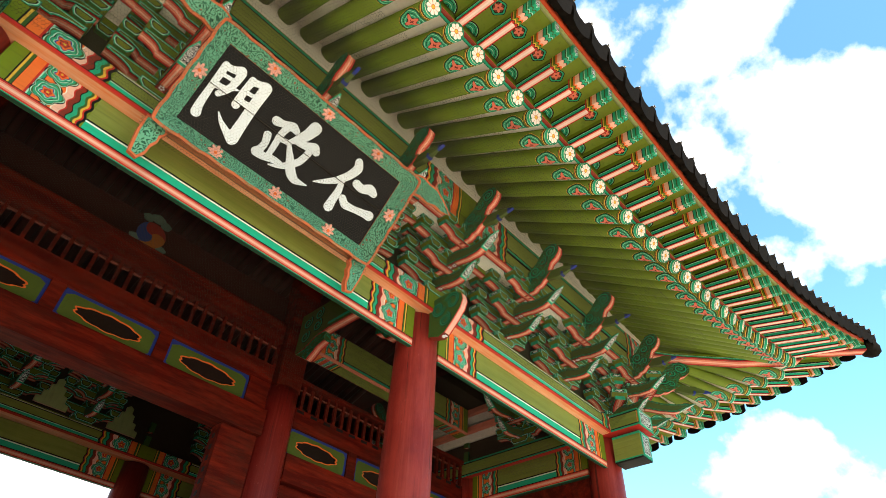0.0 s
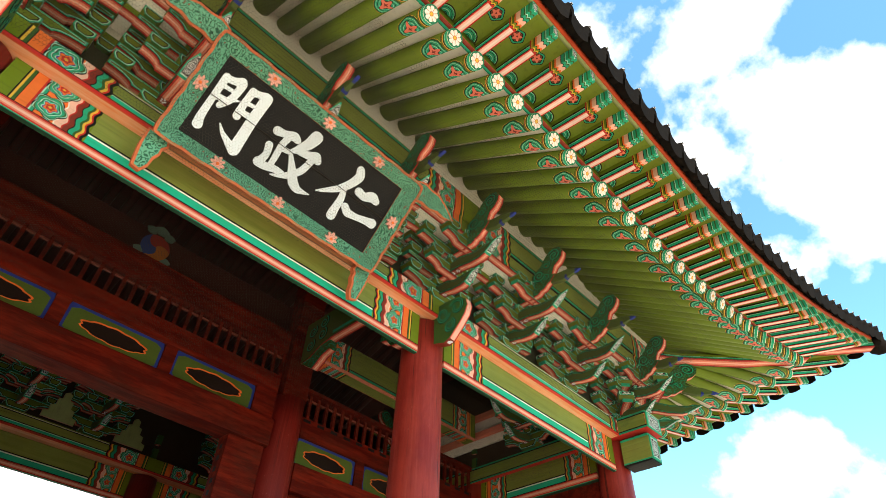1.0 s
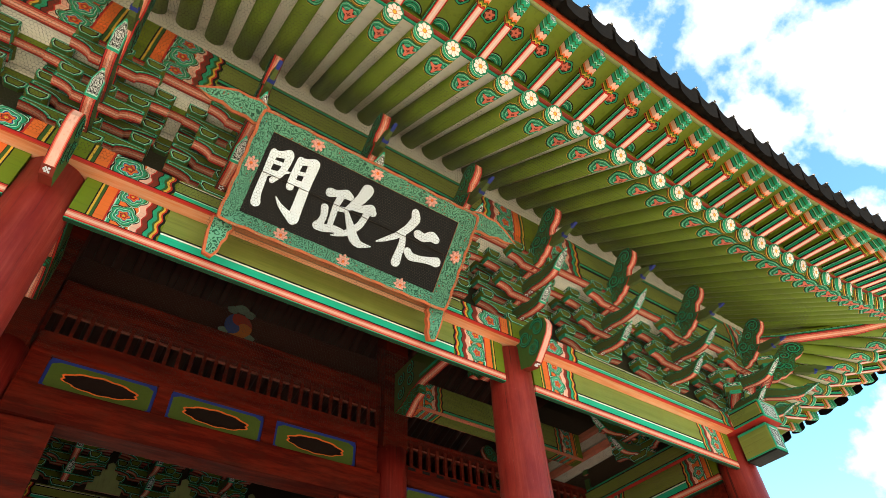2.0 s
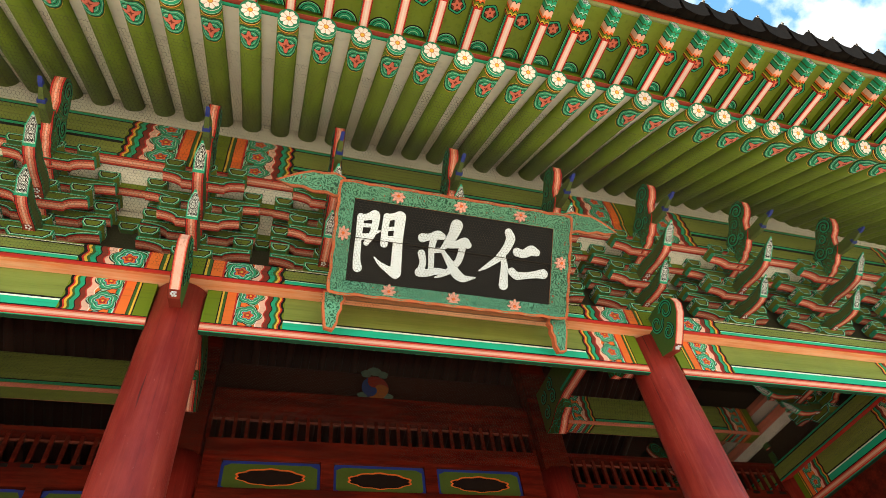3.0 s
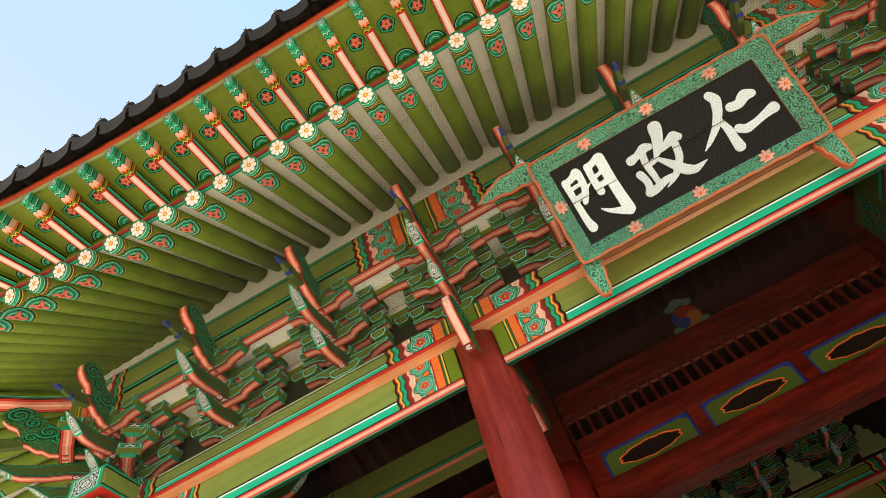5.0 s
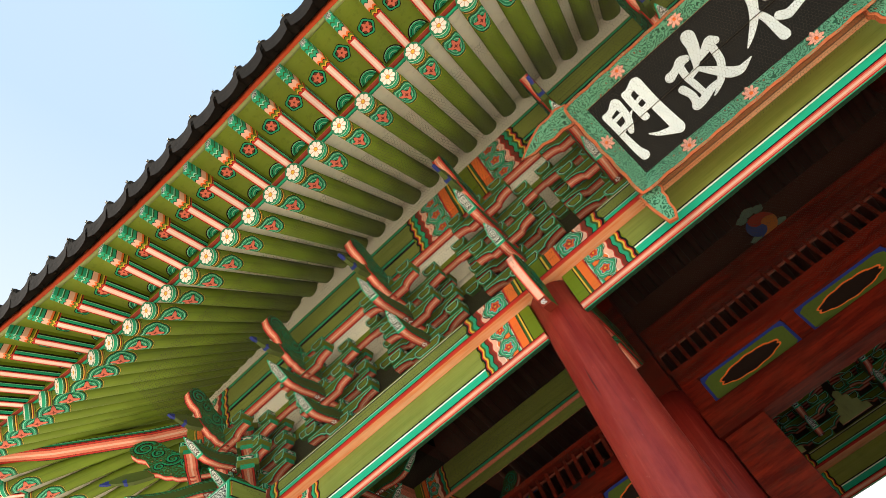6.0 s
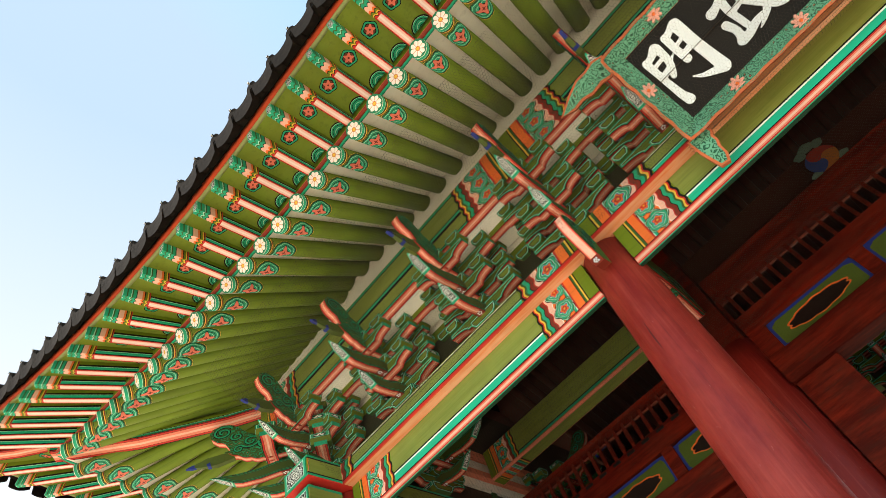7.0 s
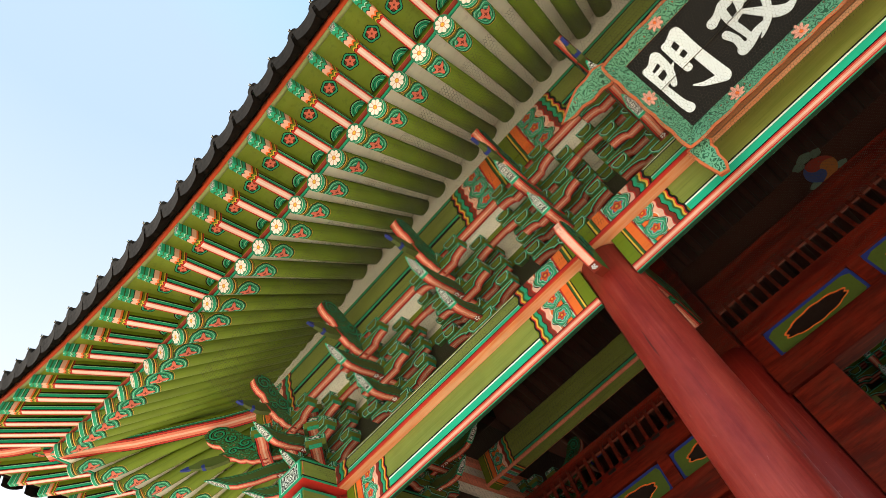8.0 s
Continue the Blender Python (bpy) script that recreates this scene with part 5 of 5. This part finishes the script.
BLOSSOM = blossom(0.068)
for x, y in ((-0.62, 0.452), (0.0, 0.452), (0.62, 0.452), (-0.62, -0.452), (0.0, -0.452), (0.62, -0.452), (-1.092, 0.03), (1.092, 0.03)):
    part("blossom", BLOSSOM, None, board, "pink painted blossom", m=pose(x, y, 0.076))
for s in (-1, 1):
    leaf = [(1.14, 0.40), (1.14, 0.555), (1.22, 0.575), (1.32, 0.56), (1.42, 0.565), (1.55, 0.52), (1.72, 0.44), (1.60, 0.42), (1.50, 0.43), (1.40, 0.40), (1.28, 0.41), (1.20, 0.385)]
    bm = bmesh.new()
    plate(bm, [(s * x, y) for x, y in leaf], -0.01, 0.03)
    wing = part("wing", bm, [M_FRAME, M_BRICK], board, "leaf-shaped green wing with an orange rim")
    bm = bmesh.new()
    plate(bm, widened([(s * x, y) for x, y in leaf], 0.022), -0.02, 0.024)
    part("rim", bm, M_BRICK, wing, "orange red rim")
    foot = [(1.185, -0.53), (1.03, -0.53), (1.015, -0.58), (1.045, -0.62), (1.04, -0.67), (1.065, -0.72), (1.07, -0.80), (1.10, -0.86), (1.15, -0.85), (1.165, -0.76), (1.18, -0.66)]
    bm = bmesh.new()
    plate(bm, [(s * x, y) for x, y in foot], -0.02, 0.04)
    ob = part("foot", bm, [M_FRAME, M_BRICK], board, "leaf-shaped green foot with an orange rim")
    bm = bmesh.new()
    plate(bm, widened([(s * x, y) for x, y in foot], 0.020), -0.03, 0.034)
    part("rim", bm, M_BRICK, ob, "orange red rim")
    ob.matrix_basis = Matrix.Translation((0, -0.53, 0)) @ pose(0, 0, 0, -18, 0, 0) @ Matrix.Translation((0, 0.53, 0))
bm = boxed(-1.12, 1.12, -0.555, -0.42, -0.16, -0.052)
part("back_rail", bm, plain("brown_wood", (0.33, 0.13, 0.05), grain=(1, 20, 20)), board, "plain reddish brown rail")


# ---- door wall inside the gate ----
def cloud_panel(x0, x1, z0, z1, y, parent):
    """A green panel in a blue border, with an opening of cloud outline edged in orange."""
    cx, cz, w, h = (x0 + x1) / 2, (z0 + z1) / 2, (x1 - x0) / 2, (z1 - z0) / 2
    hole = []
    for i in range(56):
        a = 2 * math.pi * i / 56
        r = 1 + 0.10 * abs(math.sin(a * 5)) - 0.06
        hole.append((0.66 * w * r * math.copysign(abs(math.cos(a)) ** 1.15, math.cos(a)), 0.50 * h * r * math.sin(a)))

    def ring(points, y, s=1.0):
        return [bm.verts.new((cx + u * s, y, cz + v * s)) for u, v in points]

    def square(k):
        out = []
        for i in range(56):
            a = 2 * math.pi * i / 56
            c, s = math.cos(a), math.sin(a)
            f = 1 / max(abs(c) / (w - k), abs(s) / (h - k))
            out.append((c * f, s * f))
        return out
    bm = bmesh.new()
    loops = [ring(square(0), y), ring(square(0.035), y), ring([(u * 1.06, v * 1.12) for u, v in hole], y - 0.004), ring(hole, y - 0.004), ring(hole, y + 0.012)]
    for k, (p, q) in enumerate(zip(loops, loops[1:])):
        for i in range(56):
            f = bm.faces.new((p[i], p[(i + 1) % 56], q[(i + 1) % 56], q[i]))
            f.material_index = (0, 1, 2, 2)[k]
    # Near-black sheet, added for the darkness behind the opening.
    part("backing", boxed(x0 + 0.05, x1 - 0.05, y + 0.03, y + 0.045, z0 + 0.05, z1 - 0.05), M_OPENING_DARK, parent, "near-black sheet added for the darkness behind the opening")
    return part("panel", bm, [M_BLUE, M_PANEL, M_ORANGE], parent, "green panel with a cloud-shaped opening and blue border")


M_OPENING_DARK = plain("dark_backing", (0.012, 0.006, 0.005))
M_PANEL = plain("panel_green", (0.075, 0.115, 0.018))


M_RAIL = plain("rail_paint", (0.20, 0.045, 0.028))


def screen_wall(name, x0, x1, panels, drop, parent_label):
    ob = thing(name, parent_label, "screen wall", kind="structure", at=(0, MID, -drop))
    n = max(1, int((x1 - x0) / 0.145))
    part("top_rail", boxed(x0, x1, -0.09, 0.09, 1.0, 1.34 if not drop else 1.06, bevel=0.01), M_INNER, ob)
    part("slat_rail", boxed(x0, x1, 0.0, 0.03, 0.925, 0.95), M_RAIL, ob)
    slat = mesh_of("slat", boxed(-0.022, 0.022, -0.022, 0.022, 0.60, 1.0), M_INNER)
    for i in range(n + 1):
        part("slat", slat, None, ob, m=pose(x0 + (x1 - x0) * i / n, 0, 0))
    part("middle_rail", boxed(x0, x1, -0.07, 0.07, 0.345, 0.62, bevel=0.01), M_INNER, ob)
    if drop:
        bm = bmesh.new()
        k = int((x1 - x0) / 0.24)
        for i in range(k):
            x = x0 + (x1 - x0) * (i + 0.5) / k
            box(bm, x - 0.06, x + 0.06, -0.075, -0.068, 0.56, 0.60)
        part("slots", bm, M_BLACK, ob, "row of dark slots")
    last = x0
    for a0, a1 in panels:
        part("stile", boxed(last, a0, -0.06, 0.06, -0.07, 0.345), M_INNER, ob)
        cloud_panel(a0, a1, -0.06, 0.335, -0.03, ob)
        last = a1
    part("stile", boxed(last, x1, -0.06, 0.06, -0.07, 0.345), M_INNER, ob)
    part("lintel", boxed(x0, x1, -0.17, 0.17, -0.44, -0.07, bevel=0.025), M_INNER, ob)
    return ob


screen_wall("screen_wall", -2.17, 2.17, [(-1.95, -0.79), (-0.63, 0.53), (0.69, 1.85)], 0.0, "dark red timber screen over the doorway with slats and panels")
for s in (-1, 1):
    rows = [(2.62, 3.68), (3.84, 4.90), (5.06, 6.12)]
    rows = rows if s > 0 else [(-b, -a) for a, b in rows[::-1]]
    w = screen_wall("screen_wall_side", 2.6 if s > 0 else -6.2, 6.2 if s > 0 else -2.6, rows, 0.43, "dark red timber screen of a side bay with slats and panels")
    part("boarding", boxed(min(s * 2.62, s * 6.25), max(s * 2.62, s * 6.25), -0.04, 0.04, COL_BASE + 0.43, -0.44), M_INNER, w)
    # door posts of the middle bay
    ob = thing("door_post", "square red door post beside the inner column", "post", "door posts", at=(s * 1.88, MID, 0))
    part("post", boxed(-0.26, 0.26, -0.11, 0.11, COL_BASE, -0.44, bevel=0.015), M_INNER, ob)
    bm = bmesh.new()
    for i in range(14):
        box(bm, -s * 0.26 - 0.003, -s * 0.26 + 0.003, -0.03, 0.03, -0.62 - 0.14 * i, -0.56 - 0.14 * i)
    part("slots", bm, M_BLACK, ob, "row of dark square holes")
    # beams over the side screens
    half = 1.78
    mat = beam_paint("inner_beam_paint", half, 0.6, ((-0.20, -0.165, TEAL, False), (-0.165, -0.15, BLACK, False), (-0.25, -0.21, PINK, True)), 0.0)
    ob = new("inner_beam", beam_mesh("inner_beam", half, 0.25, 0.14, 0.03, mat))
    ob.matrix_basis = pose(s * 4.42, MID - 0.02, DATUM + 1.35)
    tagged(ob, "green beam with painted ends over the side screen", "beam", "inner beams")
    # ties from the front columns to the inner ones
    for x in (2.4,):
        ob = thing("cross_tie", "painted tie beam from front column to inner column", "beam", "cross ties", at=(s * x, 0, 0))
        bm = bmesh.new()
        slab(bm, [(0.14, 1.02), (1.7, 1.02), (1.95, 0.98), (2.2, 0.86), (2.38, 0.84), (2.38, 1.5), (0.14, 1.5)], "yz", -0.075, 0.075, side=0, rim=[1, 1, 1, 1, 0, 0, 0], inset=0.05)
        part("bar", bm, [M_OLIVE, M_UNDER], ob)
        for e in (-1, 1):
            part("line", boxed(e * 0.076 - 0.002, e * 0.076 + 0.002, 0.45, 1.70, 1.06, 1.105), M_TEAL, ob, "teal painted line")
            for row in (((1.95, 1.16), (1.95, 1.36)), ((2.2, 1.06), (2.2, 1.30)), ((0.30, 1.16), (0.30, 1.36))):
                bm = bmesh.new()
                for cy, cz in row:
                    coil(bm, cy, cz, 0.10, 0.02, 1.5, cy, e * 0.075, 0.012)
                part("scroll_line", bm, [M_TEAL, M_BLACK], ob)
        bm = bmesh.new()
        slab(bm, [(0.1, 0.28), (0.42, 0.30), (0.52, 0.42), (0.62, 0.44), (0.62, 0.56), (0.1, 0.60)], "yz", -0.07, 0.07, side=0, rim=[1, 1, 1, 0, 0, 0], inset=0.03)
        part("inner_nose", bm, [M_SCROLL, M_UNDER], ob, "scrolled end inside the column")
        bm = bmesh.new()
        slab(bm, [(2.38, 0.84), (2.1, 0.66), (2.0, 0.72), (1.9, 0.80), (1.75, 0.84), (1.75, 0.98), (2.38, 1.0)], "yz", -0.06, 0.06, side=0, rim=[1, 1, 1, 1, 0, 0, 0], inset=0.03)
        part("corbel", bm, [M_SCROLL, M_UNDER], ob, "scrolled corbel")
    # upper post over the inner column
    ob = new("upper_post", mesh_of("upper_post", boxed(-0.2, 0.2, -0.16, 0.16, PLATE_LOW - 0.04, 3.6, bevel=0.02), M_INNER))
    ob.matrix_basis = pose(s * BAY, MID, DATUM)
    tagged(ob, "dark red upper post on the inner column", "post", "upper posts")
    for x in (3.72, 5.07):
        copy_thing(bpy.data.objects["bracket_set"], pose(s * x, AXIS + 0.03, DATUM + PLATE_TOP, 0, 0, 180))
        copy_thing(bpy.data.objects["bracket_set"], pose(s * x, BACK - 0.03, DATUM + PLATE_TOP))
    for y in (1.27, 4.0, 5.5):
        copy_thing(bpy.data.objects["bracket_set"], pose(s * CORNER, y, DATUM + PLATE_TOP, 0, 0, -90 * s))
for x in (-1.2, 0.0, 1.2):
    copy_thing(bpy.data.objects["bracket_set"], pose(x, BACK - 0.03, DATUM + PLATE_TOP))

# pale boards between the back brackets, standing in for sunlit eaves beyond the gaps
M_GAP = plain("pale_green_boards", (0.34, 0.40, 0.16), grain=(14, 2, 2), wear=0.5)
for x in (-1.8, -0.6, 0.6, 1.8):
    gap = thing("gap_board", "pale green stepped board with a pink edge, standing in for sunlit eaves between the back brackets", "panel", "gap boards", at=(x, BACK - 0.40, PLATE_TOP))
    step = [(0.26, 0.0), (0.26, 0.10), (0.19, 0.12), (0.19, 0.22), (0.12, 0.24), (0.12, 0.35), (0.06, 0.37), (0.06, 0.46), (0.0, 0.50)]
    bm = bmesh.new()
    slab(bm, step + [(-u, v) for u, v in step[-2::-1]], "xz", -0.015, 0.015, side=0, rim=1)
    part("board", bm, [M_GAP, M_ROSE], gap)

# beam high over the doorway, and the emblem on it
# The beam's red is darkened to carry the shade under the ceiling.
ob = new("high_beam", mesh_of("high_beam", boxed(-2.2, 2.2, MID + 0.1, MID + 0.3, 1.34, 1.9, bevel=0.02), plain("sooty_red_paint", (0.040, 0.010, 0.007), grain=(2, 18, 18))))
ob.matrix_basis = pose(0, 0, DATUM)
tagged(ob, "red beam over the door screen, darkened for the shade up there", "beam")
em = thing("emblem", "round emblem of three swirled colours under small painted clouds", "emblem", at=(-0.08, MID - 0.06, 1.52))
for k, m in enumerate((plain("emblem_red", (0.26, 0.025, 0.017)), plain("emblem_blue", (0.025, 0.045, 0.15)), plain("emblem_ochre", (0.34, 0.11, 0.022)))):
    bm = bmesh.new()
    ring = []
    a0 = 2 * math.pi * k / 3
    outer = [(0.19 * math.cos(a0 + t), 0.19 * math.sin(a0 + t)) for t in (2 * math.pi / 3 * i / 10 for i in range(11))]
    curl = lambda b: [(0.19 * r * math.cos(b + 1.3 * (1 - r)), 0.19 * r * math.sin(b + 1.3 * (1 - r))) for r in (i / 8 for i in range(1, 8))]
    ring = [(0, 0)] + curl(a0) + outer + curl(a0 + 2 * math.pi / 3)[::-1]
    slab(bm, ring, "xz", -0.02, 0.0)
    part("swirl", bm, m, em)
M_CLOUD = plain("cloud_paint", (0.10, 0.15, 0.11))
for x, z, size in ((-0.12, 0.24, 0.075), (0.0, 0.29, 0.09), (0.12, 0.24, 0.075), (-0.18, -0.14, 0.07), (0.18, -0.14, 0.07)):
    bm = bmesh.new()
    ring = [(x + size * (1 + 0.15 * math.sin(5 * t)) * math.cos(t), z + size * 0.8 * math.sin(t)) for t in (2 * math.pi * i / 20 for i in range(20))]
    slab(bm, ring, "xz", -0.012 - 0.02 * x * x, 0.0)
    part("cloud", bm, M_CLOUD, em, "grey green painted cloud")

# ceiling: boards and rafters of the inner roof slopes in one mesh
bm = bmesh.new()
for y0, z0, y1, z1 in ((AXIS - 0.45, 2.62, MID, 4.5), (BACK + 0.55, 2.62, MID, 4.5)):
    a, b, c, d = [bm.verts.new(p) for p in ((-7.0, y0, z0), (7.0, y0, z0), (7.0, y1, z1), (-7.0, y1, z1))]
    bm.faces.new((a, b, c, d))
    a, b, c, d = [bm.verts.new(p) for p in ((-7.0, y0, z0 + 0.04), (7.0, y0, z0 + 0.04), (7.0, y1, z1 + 0.04), (-7.0, y1, z1 + 0.04))]
    bm.faces.new((a, b, c, d))
    for i in range(-21, 22):
        t = bmesh.new()
        tube(t, 0.075, 0.075, math.hypot(y1 - y0, z1 - z0), 10)
        bmesh.ops.transform(t, matrix=along(Vector((0.3 * i, y0, z0 - 0.09)), Vector((0.3 * i, y1, z1 - 0.09))), verts=t.verts)
        me = bpy.data.meshes.new("bar")
        t.to_mesh(me)
        t.free()
        bm.from_mesh(me)
for s in (-1, 1):
    vs = [bm.verts.new(p) for p in ((s * 6.9, AXIS - 0.45, 2.6), (s * 6.9, BACK + 0.55, 2.6), (s * 6.9, MID, 4.55))]
    bm.faces.new(vs)
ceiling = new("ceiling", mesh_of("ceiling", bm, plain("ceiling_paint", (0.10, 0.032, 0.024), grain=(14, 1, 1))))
ceiling.location.z = DATUM
tagged(ceiling, "dark reddish open timber ceiling with round rafters", "ceiling", kind="structure")


# ---- bird net hung under the eaves ----
def bird_net(x0, x1, a, b, cell=0.028, w=0.0015):
    """Hexagonal wire netting between the line a (y, z) and the line b, slack a little in between."""
    a, b = np.array(a), np.array(b)
    length = float(np.hypot(*(b - a)))
    dx, dy = cell, cell * 0.86
    n, k = int((x1 - x0) / dx), int(length / dy)
    i, j = np.meshgrid(np.arange(n), np.arange(k), indexing="ij")
    u = (x0 + dx * (i + 0.5 * (j % 2))).ravel()
    v = (dy * j).ravel()
    r = cell / math.sqrt(3)
    ends = [(math.sin(t) * r, math.cos(t) * r) for t in (0, math.pi / 3, 2 * math.pi / 3, math.pi)]
    vs, fs = [], []
    base = 0
    for (p, q), (s, t) in zip(ends, ends[1:]):
        d = np.array((s - p, t - q))
        d = d / np.hypot(*d)
        m = np.array((-d[1], d[0])) * w / 2
        quad = []
        for (e, f), sg in (((p, q), 1), ((s, t), 1), ((s, t), -1), ((p, q), -1)):
            uu, vv = u + e + sg * m[0], v + f + sg * m[1]
            g = np.clip(vv / length, 0, 1)
            sag = -0.03 * np.sin(math.pi * g) + 0.012 * np.sin(uu * 2.1) * np.sin(math.pi * g)
            quad.append(np.stack((uu, a[0] + (b[0] - a[0]) * g, a[1] + (b[1] - a[1]) * g + sag), 1))
        c = len(u)
        vs.append(np.concatenate(quad))
        idx = np.arange(c)
        fs.append(np.stack((base + idx, base + c + idx, base + 2 * c + idx, base + 3 * c + idx), 1))
        base += 4 * c
    me = bpy.data.meshes.new("bird_net")
    me.from_pydata(np.concatenate(vs).tolist(), [], np.concatenate(fs).tolist())
    me.materials.append(M_WIRE)
    return me


M_WIRE = plain("galvanised_wire", (0.055, 0.045, 0.036), 0.7, 0.1)
for x0, x1, foot in ((-6.3, -1.23, (-0.365, 0.40)), (-1.23, 1.23, (-0.43, 0.08)), (1.23, 6.3, (-0.365, 0.40))):
    net = new("bird_net", bird_net(x0, x1, (-2.05, 1.38), foot))
    net.location.z = DATUM
    tagged(net, "fine hexagonal wire bird net hung under the eaves", "net", kind="stuff")
# and one inside, from the front tie beams up to the screens
net = new("bird_net", bird_net(-6.2, 6.2, (AXIS + 0.05, -0.125), (MID - 0.10, 0.36), cell=0.032, w=0.0017))
net.location.z = DATUM
tagged(net, "fine hexagonal wire bird net inside the doorway", "net", kind="stuff")
